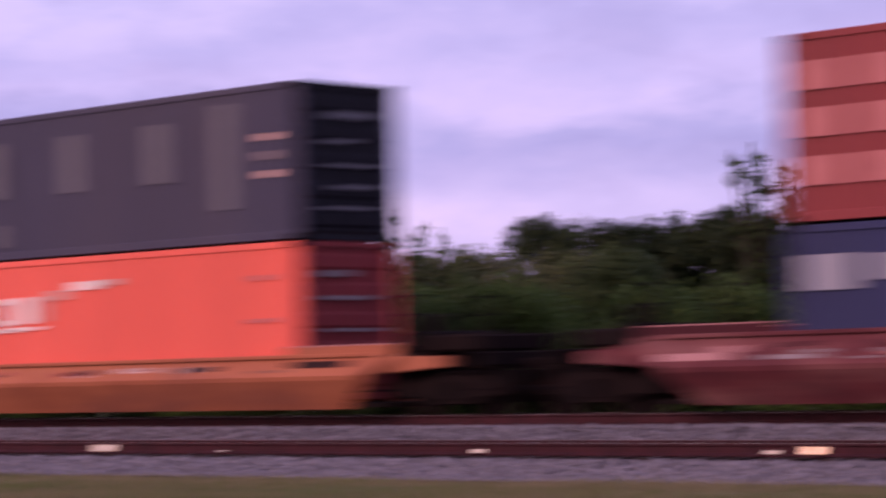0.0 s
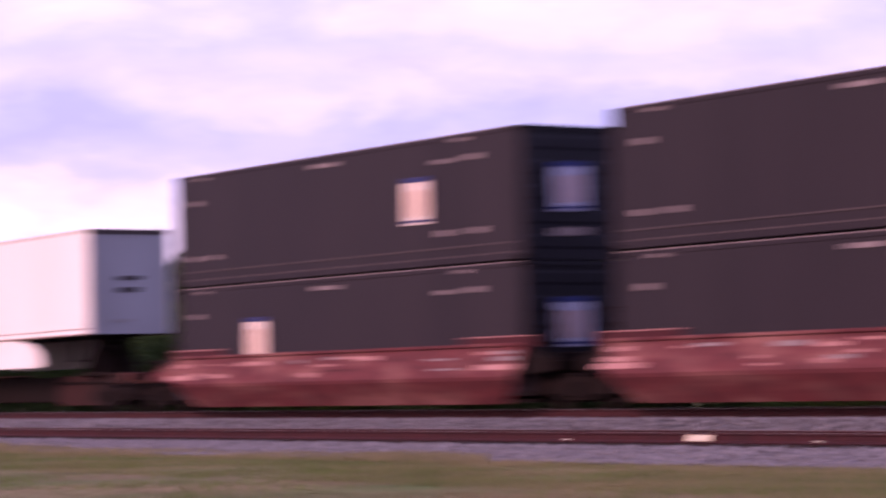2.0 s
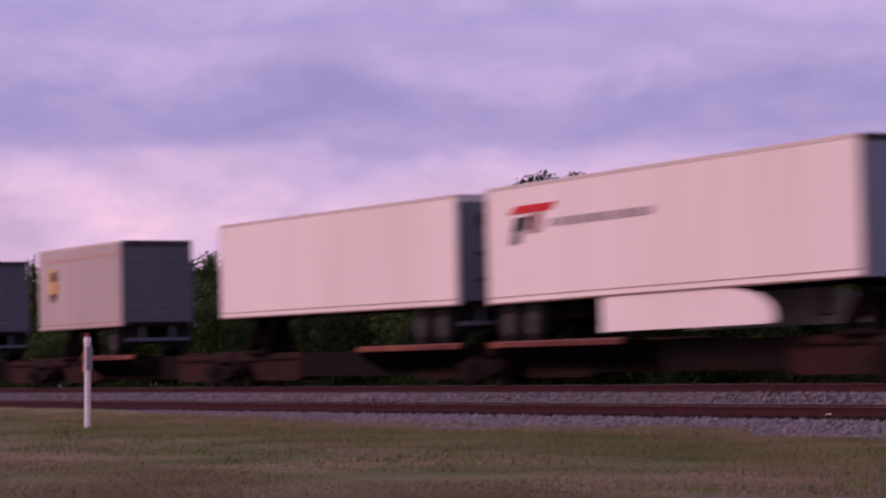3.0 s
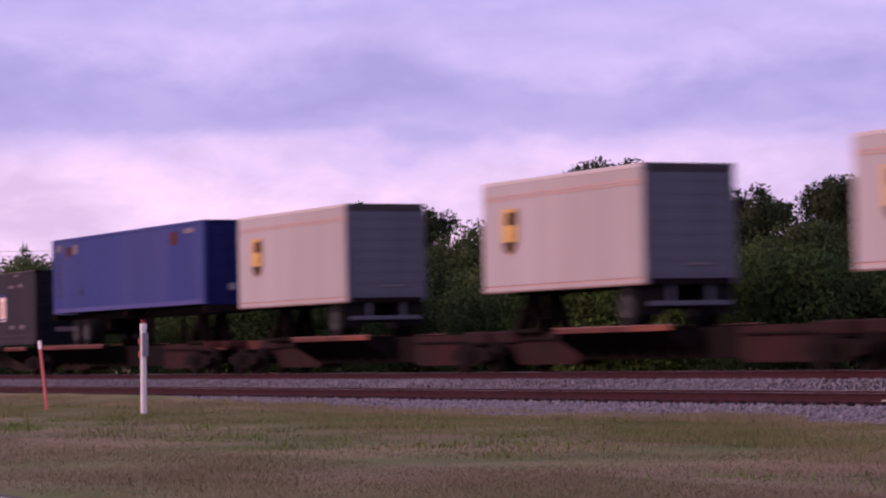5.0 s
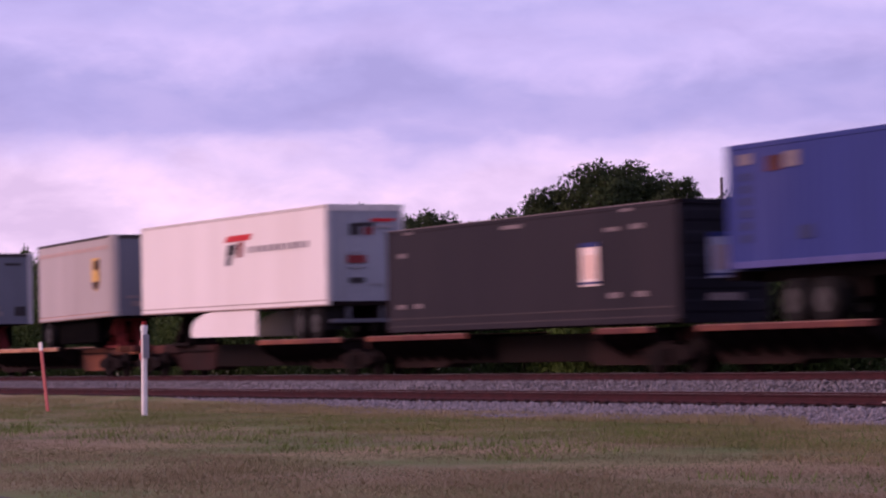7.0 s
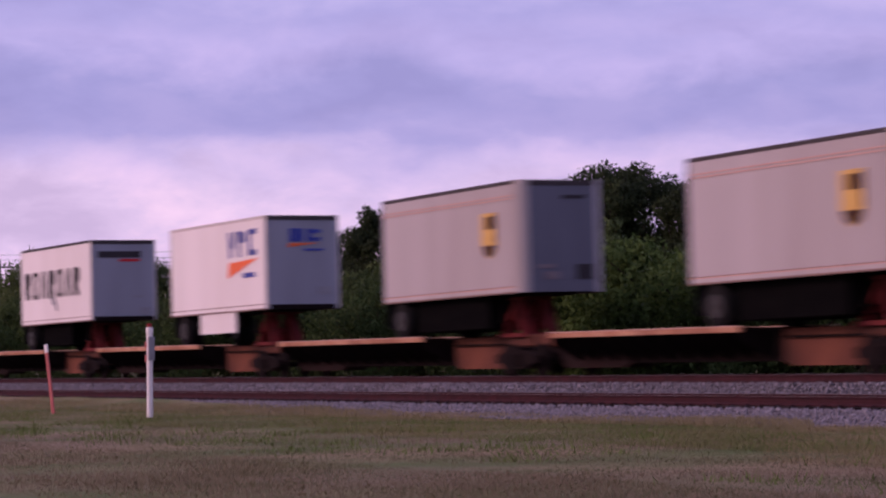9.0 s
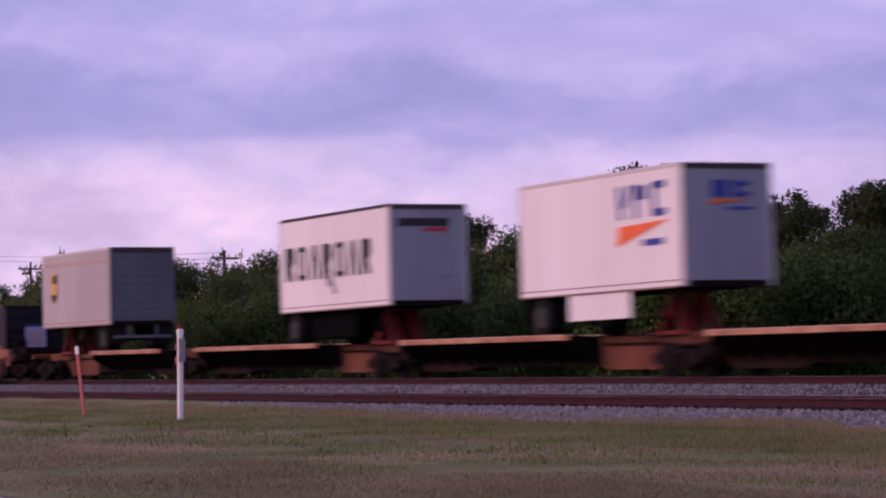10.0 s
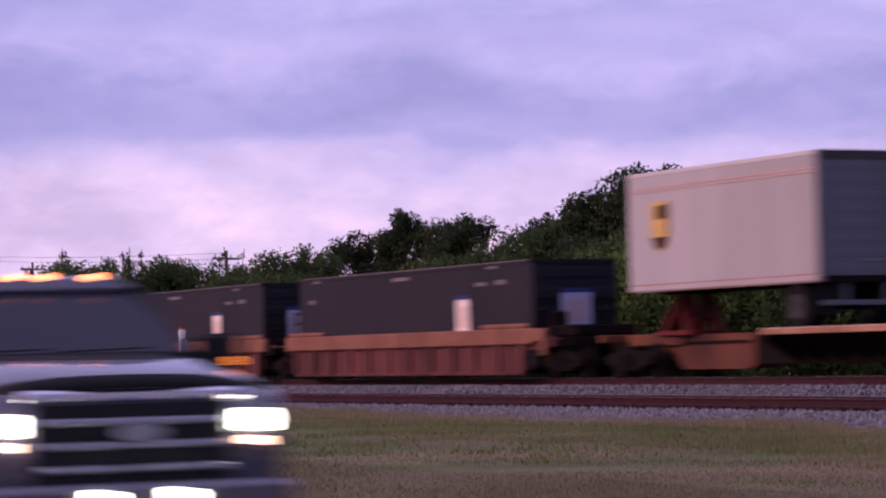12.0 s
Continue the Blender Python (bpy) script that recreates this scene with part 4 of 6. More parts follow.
def container(label, L, H, wall, end, rail_mat, pitch=0.28, depth=0.036, doors_right=True, name="shipping_container", castings="steel", rib=0.04):
    c = thing(name, label, "container", "containers on the train")
    for s, nm in ((-1, "side_panel"), (1, "side_panel")):
        bm = bmesh.new()
        corrugated(bm, -L / 2 + 0.12, L / 2 - 0.12, 0.17, H - 0.11, s * (HALF - 0.012), s, pitch, depth)
        part(nm, bm, M[wall], c)
        made("bottom_rail", (-L / 2 + 0.1, L / 2 - 0.1, s * HALF - 0.0 if s < 0 else HALF - 0.1, s * HALF + 0.1 if s < 0 else HALF, 0.02, 0.175), bevel=0.01, material=M[rail_mat], parent=c)
        made("top_rail", (-L / 2 + 0.1, L / 2 - 0.1, min(s * HALF, s * (HALF - 0.08)), max(s * HALF, s * (HALF - 0.08)), H - 0.12, H), bevel=0.01, material=M[wall], parent=c)
    made("roof", (-L / 2 + 0.05, L / 2 - 0.05, -HALF + 0.04, HALF - 0.04, H - 0.05, H - 0.012), material=M[wall], parent=c)
    made("floor", (-L / 2 + 0.05, L / 2 - 0.05, -HALF + 0.05, HALF - 0.05, 0.05, 0.17), material=M["steel"], parent=c)
    # every caller passes an end colour darker than the walls
    for ex in (-1, 1):
        for s in (-1, 1):
            made("corner_post", (min(ex * L / 2, ex * (L / 2 - 0.14)), max(ex * L / 2, ex * (L / 2 - 0.14)), min(s * HALF, s * (HALF - 0.12)), max(s * HALF, s * (HALF - 0.12)), 0.1, H - 0.1),
                 bevel=0.015, material=M[wall], parent=c)
        door = (ex > 0) == doors_right
        for a, b in (((-HALF + 0.1, -0.006), (0.006, HALF - 0.1)) if door else ((-HALF + 0.1, HALF - 0.1),)):
            bm = bmesh.new()
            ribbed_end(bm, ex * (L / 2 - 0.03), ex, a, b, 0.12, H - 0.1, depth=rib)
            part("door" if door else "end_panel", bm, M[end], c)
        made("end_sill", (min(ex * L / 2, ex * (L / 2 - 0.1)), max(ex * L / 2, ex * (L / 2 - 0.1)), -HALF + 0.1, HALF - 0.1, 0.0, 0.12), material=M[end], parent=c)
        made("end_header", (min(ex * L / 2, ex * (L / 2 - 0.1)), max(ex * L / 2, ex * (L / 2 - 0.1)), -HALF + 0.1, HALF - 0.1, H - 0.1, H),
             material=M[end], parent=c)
        if door:
            for y in (-0.95, -0.35, 0.35, 0.95):
                bm = bmesh.new()
                cyl(bm, (ex * (L / 2 + 0.0), y, H / 2), "z", 0.022, H - 0.2, 8)
                part("lock_rod", bm, M[end], c)
        for s in (-1, 1):
            for z in (0.0, H - 0.118):
                made("corner_casting", (min(ex * (L / 2 + 0.004), ex * (L / 2 - 0.178)), max(ex * (L / 2 + 0.004), ex * (L / 2 - 0.178)), min(s * (HALF + 0.004), s * (HALF - 0.16)), max(s * (HALF + 0.004), s * (HALF - 0.16)), z, z + 0.118),
                     bevel=0.012, material=M[castings], parent=c)
    return c


SIGN = [("signwhite", 0.82, 1.10, 0.0), ("bandblue", 0.82, 0.12, 0.49), ("signgold", 0.58, 0.60, -0.06), ("bandblue", 0.82, 0.06, -0.47)]


def charcoal_box(flip=False):
    """A 16.15 m domestic container with a square emblem on each side and end."""
    H, L = 2.96, 16.15
    c = container("charcoal-brown domestic freight container with pale square emblem, on a railcar", L, H, "charcoal", "navydark", "charcoal", pitch=0.61, depth=0.004, doors_right=flip, rib=0.018)
    k = (lambda u: L - u) if flip else (lambda u: u)
    for i, (m_, w, h, dz) in enumerate(SIGN):
        marking(c, L, [(k(4.25), 1.55 + dz, w, h, m_)], proud=0.012 + 0.004 * i)
        # the end's emblem is dimmer and bluer than the side's
        end_marking(c, L / 2, [(0.02, 1.62 + dz, w * 1.1, h, {"signwhite": "endsign", "signgold": "paleend"}.get(m_, m_))], proud=0.02 + 0.004 * i)
    marking(c, L, [(2.4, 2.82, 0.45, 0.08, "mark"), (1.9, 2.40, 0.5, 0.13, "mark"), (3.1, 2.38, 0.6, 0.10, "mark"), (8.4, 2.70, 1.1, 0.10, "mark"), (15.1, 2.20, 0.42, 0.13, "mark"), (14.7, 2.82, 0.42, 0.08, "mark"),
                   (1.75, 0.74, 0.45, 0.14, "mark"), (3.05, 0.74, 0.45, 0.14, "mark"), (15.2, 0.74, 0.4, 0.13, "mark"), (14.1, 0.74, 0.4, 0.13, "mark")])
    marking(c, L, [(L / 2, 0.40, L - 0.5, 0.03, "seam"), (L / 2, 0.185, L - 0.4, 0.025, "seam"), (L / 2, 2.945, L - 0.4, 0.02, "mark")], proud=0.006)
    end_marking(c, L / 2, [(0.0, 0.62, 0.95, 0.18, "mark")])
    return c


def bogie(parent, x, z0=RAIL):
    """A freight bogie: two wheelsets, side frames with springs, a bolster. z is from the rail up."""
    b = new("bogie")
    b.parent = parent
    b.location = (x, 0, 0)
    for ax in (-0.89, 0.89):
        for s in (-0.75, 0.75):
            bm = bmesh.new()
            cyl(bm, (ax, s, 0.42), "y", 0.42, 0.13, 28)
            cyl(bm, (ax, s * 0.94, 0.42), "y", 0.455, 0.03, 28)
            cyl(bm, (ax, s * 1.1, 0.42), "y", 0.14, 0.12, 12)
            part("wheel", bm, M["wheel"], b)
        bm = bmesh.new()
        cyl(bm, (ax, 0, 0.42), "y", 0.08, 1.9, 12)
        part("axle", bm, M["wheel"], b)
    for s in (-1, 1):
        bm = bmesh.new()
        prism(bm, [(-1.15, 0.36), (-0.75, 0.32), (-0.5, 0.2), (0.5, 0.2), (0.75, 0.32), (1.15, 0.36), (1.15, 0.56), (0.75, 0.66), (0.35, 0.7), (-0.35, 0.7), (-0.75, 0.66), (-1.15, 0.56)], "y", s * 0.95, s * 1.07)
        part("side_frame", bm, M["steel"], b)
        for k in (-0.18, 0.0, 0.18):
            bm = bmesh.new()
            cyl(bm, (k, s * 1.09, 0.44), "z", 0.07, 0.3, 10)
            part("spring", bm, M["steel"], b)
    made("bolster", (-0.22, 0.22, -1.1, 1.1, 0.55, 0.78), bevel=0.03, material=M["steel"], parent=b)
    return b


def coupler(parent, x, out):
    made("coupler", (min(x, x + out * 0.9), max(x, x + out * 0.9), -0.11, 0.11, 0.72, 0.98), (min(x + out * 0.62, x + out * 0.98), max(x + out * 0.62, x + out * 0.98), -0.2, 0.2, 0.68, 1.02), bevel=0.03, material=M["steel"], parent=parent)


def well_car(label, L, paint, sill, style, bogies=(True, True), ends=(False, False), top=1.44, ext=0.0):
    """A well car unit of length L between bogie centres; heights from the rail."""
    c = thing("well_car", label, "railcar", "railcars of the train")
    c["sill_top"] = top
    half = L / 2 - 1.55
    for s in (-1, 1):
        if style == "bulged":
            out = [(1.31, top), (1.39, top), (1.41, top - 0.08), (1.57, 0.74), (1.55, 0.66), (1.24, 0.13), (1.20, 0.13), (1.31, 0.34)]
            bm = bmesh.new()
            lo = prism(bm, [(s * a, b) for a, b in out], "x", -half, half)
            for v in lo:
                away = -0.85 if v.co.z < 0.6 else -0.2 if v.co.z < 0.8 else ext
                v.co.x += away if v.co.x > 0 else -away
            part("side_sill", bm, M[paint], c)
            made("top_sill", (-half + 0.05, half - 0.05, min(s * 1.305, s * 1.45), max(s * 1.305, s * 1.45), top - 0.04, top + 0.03), bevel=0.01, material=M[sill], parent=c)
        else:
            made("side_sheet", (-half, half, min(s * 1.31, s * 1.36), max(s * 1.31, s * 1.36), 0.12, 0.95), material=M[paint], parent=c)
            made("top_sill", (-half - 0.6, half + 0.6, min(s * 1.305, s * 1.48), max(s * 1.305, s * 1.48), 0.92, 1.36), bevel=0.03, material=M[sill], parent=c)
            made("bottom_sill", (-half, half, min(s * 1.305, s * 1.44), max(s * 1.305, s * 1.44), 0.1, 0.2), bevel=0.02, material=M[paint], parent=c)
            n = round(2 * half / 1.42)
            for i in range(n + 1):
                x = -half + 0.06 + i * (2 * half - 0.12) / n
                made("rib", (x - 0.09, x + 0.09, min(s * 1.35, s * 1.46), max(s * 1.35, s * 1.46), 0.18, 0.93), bevel=0.015, material=M["rib"], parent=c)
        for ex in (-1, 1):
            a, b = ex * (half - 2.4), ex * (half + max(0.35, ext))
            if style == "bulged":
                # shade is put into the plate's colour on maroon cars
                made("corner_plate", (min(a, b), max(a, b), min(s * 1.30, s * 1.36), max(s * 1.30, s * 1.36), top - 0.08, top + 0.17), bevel=0.015, material=M["maroondark" if paint == "maroon" else paint], parent=c, label="raised corner plate, on maroon cars coloured as if in shade")
                made("plate_edge", (min(a, b) + 0.03, max(a, b) - 0.03, min(s * 1.305, s * 1.352), max(s * 1.305, s * 1.352), top + 0.168, top + 0.188), material=M["scuff"], parent=c, label="thin pale upper edge")
            else:
                made("corner_plate", (min(a, b), max(a, b), min(s * 1.40, s * 1.47), max(s * 1.40, s * 1.47), top - 0.08, 1.49), bevel=0.03, material=M[sill], parent=c)
            # sloping end of the side over the bogie
            bm = bmesh.new()
            outer = ends[0 if ex < 0 else 1]
            away = 1.6 if outer else 1.05
            prism(bm, [(ex * (half - 0.02), 0.75), (ex * (half - 0.02), top - 0.04), (ex * (half + away), 1.04), (ex * (half + away), 0.86)], "y", s * 1.08, s * 1.34)
            part("end_gusset", bm, M[paint if ext or outer else "steel"], c, "grimy end gusset")
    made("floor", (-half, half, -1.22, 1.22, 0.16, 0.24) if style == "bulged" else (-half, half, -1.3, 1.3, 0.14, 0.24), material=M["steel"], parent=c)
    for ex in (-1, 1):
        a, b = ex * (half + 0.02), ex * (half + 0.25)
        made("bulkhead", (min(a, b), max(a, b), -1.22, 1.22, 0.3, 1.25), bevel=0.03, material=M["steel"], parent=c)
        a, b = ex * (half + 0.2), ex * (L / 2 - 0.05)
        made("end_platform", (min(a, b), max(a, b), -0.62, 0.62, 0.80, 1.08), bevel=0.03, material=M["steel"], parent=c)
        # platform with grab rails and connector box over the bogie
        e = ex * (half + 0.45)
        for s in (-1, 1):
            bm = bmesh.new()
            beam(bm, (e, s * 1.2, 1.1), (e, s * 1.2, 2.15), 0.05)
            beam(bm, (e, s * 0.7, 1.1), (e, s * 0.7, 2.15), 0.05)
            for z in (1.45, 1.8, 2.13):
                beam(bm, (e, s * 0.7, z), (e, s * 1.2, z), 0.045)
            part("grab_rail", bm, M["steel"], c)
        if style != "bulged" and ends[0 if ex < 0 else 1]:      # the top sill runs on over the bogie and turns down
            for s in (-1, 1):
                p, q, r = ex * (half + 0.605), ex * (half + 1.3), ex * (half + 1.05)
                made("end_post", (min(p, q), max(p, q), min(s * 1.31, s * 1.47), max(s * 1.31, s * 1.47), 1.0, 1.34), (min(r, q), max(r, q), min(s * 1.33, s * 1.45), max(s * 1.33, s * 1.45), 0.62, 1.03), bevel=0.02, material=M[sill], parent=c, label="worn sill end turning down")
        made("walkway", (min(e, e + ex * 0.6), max(e, e + ex * 0.6), -1.3, 1.3, 1.06, 1.12), material=M["steel" if style == "bulged" else sill], parent=c)
        k = 0 if ex < 0 else 1
        if bogies[k]:
            bogie(c, ex * L / 2)
        if ends[k]:
            made("end_beam", (min(ex * (L / 2), ex * (L / 2 + 0.7)), max(ex * (L / 2), ex * (L / 2 + 0.7)), -0.5, 0.5, 0.8, 1.05), (min(ex * (L / 2 + 0.7), ex * (L / 2 + 0.95)), max(ex * (L / 2 + 0.7), ex * (L / 2 + 0.95)), -1.25, 1.25, 0.85, 1.1), bevel=0.02, material=M["steel"], parent=c)
            made("brake_stand", (min(ex * (half + 0.7), ex * (half + 1.0)), max(ex * (half + 0.7), ex * (half + 1.0)), -1.1, 0.9, 1.1, 1.5 if style == "bulged" else 1.4), (min(ex * (half + 0.75), ex * (half + 0.95)), max(ex * (half + 0.75), ex * (half + 0.95)), -1.0, -0.5, 1.35, 1.8), bevel=0.05, material=M["steel"], parent=c)
            made("end_deck", (min(ex * (half + 0.3), ex * (L / 2 + 0.6)), max(ex * (half + 0.3), ex * (L / 2 + 0.6)), -0.95, 0.95, 1.12, 1.42), bevel=0.04, material=M["steel"], parent=c)
            coupler(c, ex * (L / 2 + 0.9), ex)
            for s in (-1.2, 1.2):
                bm = bmesh.new()
                for z in (0.45, 0.75, 1.05, 1.35):
                    beam(bm, (ex * (L / 2 + 0.85), s - 0.2, z), (ex * (L / 2 + 0.85), s + 0.2, z), 0.025)
                beam(bm, (ex * (L / 2 + 0.85), s - 0.2, 0.4), (ex * (L / 2 + 0.85), s - 0.2, 1.45), 0.03)
                beam(bm, (ex * (L / 2 + 0.85), s + 0.2, 0.4), (ex * (L / 2 + 0.85), s + 0.2, 1.45), 0.03)
                part("ladder", bm, M["steel"], c)
    return c


def well_mark(c, x, z, w, h, material):
    """A flat patch on the upper, leaning half of a bulged side."""
    top = c["sill_top"]

    def side(q):
        return 1.57 - 0.16 * (q - 0.74) / (top - 0.82)
    bm = bmesh.new()
    a, b = z - h / 2, z + h / 2
    prism(bm, [(-side(a) - 0.008, a), (-side(b) - 0.008, b), (-side(b) + 0.004, b), (-side(a) + 0.004, a)], "x", x - w / 2, x + w / 2)
    part("marking", bm, M[material], c)


def spine_car(label, L, paint, deck_from_right, hitch_at, bogies=(True, True), ends=(False, False)):
    """A spine car unit: a deep centre sill, wheel decks, and a fold-up hitch. Heights from the rail."""
    c = thing("spine_car", label, "railcar", "railcars of the train")
    sill = M["yellowsill" if paint == "yellowdeck" else "rustsill"]
    for ex in (-1, 1):
        bm = bmesh.new()
        prism(bm, [(ex * (L / 2 - 0.7), 0.72), (ex * (L / 2 - 1.6), 0.2), (ex * (L / 2 - 4.6), 0.2), (ex * (L / 2 - 4.9), 0.3), (ex * (L / 2 - 4.9), 1.06), (ex * (L / 2 - 0.3), 1.06)], "y", -0.40, 0.40)
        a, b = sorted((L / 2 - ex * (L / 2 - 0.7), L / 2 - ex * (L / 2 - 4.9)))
        # an end sill that a deck overhangs takes the shade-darkened colour
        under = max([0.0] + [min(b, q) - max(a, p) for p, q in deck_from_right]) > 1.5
        part("end_sill", bm, M["undersill"] if under else sill, c, "end sill coloured for shade and grime under the deck" if under else "")
        made("side_pipe", (min(ex * (L / 2 - 4.7), ex * (L / 2 - 1.3)), max(ex * (L / 2 - 4.7), ex * (L / 2 - 1.3)), -0.47, -0.42, 0.84, 0.89), material=M["steel"], parent=c)
    # middle sill in dark steel: the shade under the decks is put into its colour
    made("centre_sill", (-L / 2 + 4.8, L / 2 - 4.8, -0.36, 0.36, 0.3, 1.04), bevel=0.02, material=M["steel"], parent=c, label="centre sill coloured dark for the shade under the decks")
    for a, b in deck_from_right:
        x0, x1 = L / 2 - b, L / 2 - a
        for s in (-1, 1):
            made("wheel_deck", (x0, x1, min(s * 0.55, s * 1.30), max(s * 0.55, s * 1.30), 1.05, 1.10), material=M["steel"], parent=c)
            made("deck_edge", (x0, x1, min(s * 1.24, s * 1.32), max(s * 1.24, s * 1.32), 0.985, 1.115), bevel=0.012, material=M["yellowedge" if paint == "yellowdeck" else "rustedge"], parent=c, label="worn painted deck edge")
            # paler strip along the deck edge's top
            made("deck_lip", (x0 + 0.02, x1 - 0.02, min(s * 1.20, s * 1.325), max(s * 1.20, s * 1.325), 1.118, 1.14), material=M["yellowlip" if paint == "yellowdeck" else "rustlip"], parent=c, label="thin pale lip")
        n = max(3, round((x1 - x0) / 0.95))
        for i in range(n + 1):
            x = x0 + 0.08 + i * (x1 - x0 - 0.16) / n
            for s in (-1, 1):
                bm = bmesh.new()
                prism(bm, [(s * 0.37, 0.34), (s * 0.37, 1.04), (s * 1.25, 1.04), (s * 1.25, 0.84), (s * 0.9, 0.62)], "x", x - 0.02, x + 0.02)
                part("deck_bracket", bm, M["steel"], c)
    for h in hitch_at:
        x = L / 2 - h
        g = new("hitch")
        red = M["hitch" if paint == "yellowdeck" else "steel"]
        g.parent = c
        bm = bmesh.new()
        for s in (-0.4, 0.4):
            beam(bm, (x - 0.75, s, 1.05), (x, s * 0.8, 2.1), 0.38, 0.14)
            beam(bm, (x + 0.45, s, 1.05), (x, s * 0.8, 2.1), 0.34, 0.14)
        beam(bm, (x - 0.42, -0.42, 1.55), (x - 0.42, 0.42, 1.55), 0.3, 0.1)
        part("hitch_leg", bm, red, g)
        made("hitch_plate", (x - 0.4, x + 0.4, -0.5, 0.5, 2.06, 2.15), bevel=0.02, material=red, parent=g)
        made("hitch_base", (x - 0.95, x + 0.65, -0.6, 0.6, 1.04, 1.16), bevel=0.02, material=red, parent=g)
    for ex in (-1, 1):
        k = 0 if ex < 0 else 1
        made("end_casting", (min(ex * (L / 2 - 1.6), ex * (L / 2 - 0.1)), max(ex * (L / 2 - 1.6), ex * (L / 2 - 0.1)), -0.5, 0.5, 0.78, 1.12), bevel=0.04, material=sill, parent=c)
        if bogies[k]:
            bogie(c, ex * L / 2)
        if ends[k]:
            made("end_beam", (min(ex * (L / 2 + 0.0), ex * (L / 2 + 1.1)), max(ex * (L / 2), ex * (L / 2 + 1.1)), -0.45, 0.45, 0.8, 1.08), (min(ex * (L / 2 + 1.1), ex * (L / 2 + 1.3)), max(ex * (L / 2 + 1.1), ex * (L / 2 + 1.3)), -1.2, 1.2, 0.9, 1.1), bevel=0.02, material=M[paint], parent=c)
            coupler(c, ex * (L / 2 + 1.2), ex)
    return c


def road_wheel(parent, x, y, r=0.5, w=0.27):
    bm = bmesh.new()
    cyl(bm, (x, y, r), "y", r, w, 24)
    bmesh.ops.bevel(bm, geom=[e for e in bm.edges if len(e.link_faces) == 2 and e.calc_face_angle(0) > 1], offset=0.05, segments=2, affect="EDGES")
    t = part("tyre", bm, M["tyre"], parent)
    bm = bmesh.new()
    cyl(bm, (x, y, r), "y", r * 0.56, w + 0.02, 20)
    cyl(bm, (x, y, r), "y", r * 0.22, w + 0.10, 12)
    part("rim", bm, M["rim"], t)


BED = 1.02      # underside of a trailer box above the deck


def running_gear(c, L, rear, axles, box_z=BED):
    """Wheels, suspension, guard and landing legs under a trailer box; rear is +1 where the rear is on the right."""
    first = 1.05 if axles == 1 else 1.0
    for i in range(axles):
        x = rear * (L / 2 - first - 1.22 * i)
        for y in (-1.12, -0.80, 0.80, 1.12):
            road_wheel(c, x, y)
        made("axle", (x - 0.07, x + 0.07, -1.0, 1.0, 0.43, 0.57), bevel=0.02, material=M["steel"], parent=c)
    xs = rear * (L / 2 - 0.3), rear * (L / 2 - 1.2 - 1.3 * axles)
    made("suspension_frame", (min(xs), max(xs), -0.62, -0.48, 0.6, box_z), (min(xs), max(xs), 0.48, 0.62, 0.6, box_z), bevel=0.01, material=M["steel"], parent=c)
    xe = rear * (L / 2 - 0.06)
    made("underride_guard", (min(xe, xe - rear * 0.1), max(xe, xe - rear * 0.1), -1.15, 1.15, 0.5, 0.62), (min(xe, xe - rear * 0.08), max(xe, xe - rear * 0.08), -0.62, -0.5, 0.6, box_z), (min(xe, xe - rear * 0.08), max(xe, xe - rear * 0.08), 0.5, 0.62, 0.6, box_z),
         bevel=0.01, material=M["greydoor"], parent=c)
    for y in (-0.96, 0.96):
        x = rear * (L / 2 - 0.22)
        made("mudflap", (x - 0.008, x + 0.008, y - 0.32, y + 0.32, 0.3, box_z), material=M["tyre"], parent=c)
    xl = -rear * (L / 2 - 2.3)
    for y in (-0.6, 0.6):
        made("landing_leg", (xl - 0.06, xl + 0.06, y - 0.06, y + 0.06, 0.35, box_z), (xl - 0.13, xl + 0.13, y - 0.13, y + 0.13, 0.30, 0.35), bevel=0.01, material=M["steel"], parent=c)
    xk = -rear * (L / 2 - 0.9)
    made("kingpin_plate", (xk - 0.55, xk + 0.55, -0.6, 0.6, box_z - 0.05, box_z), material=M["steel"], parent=c)


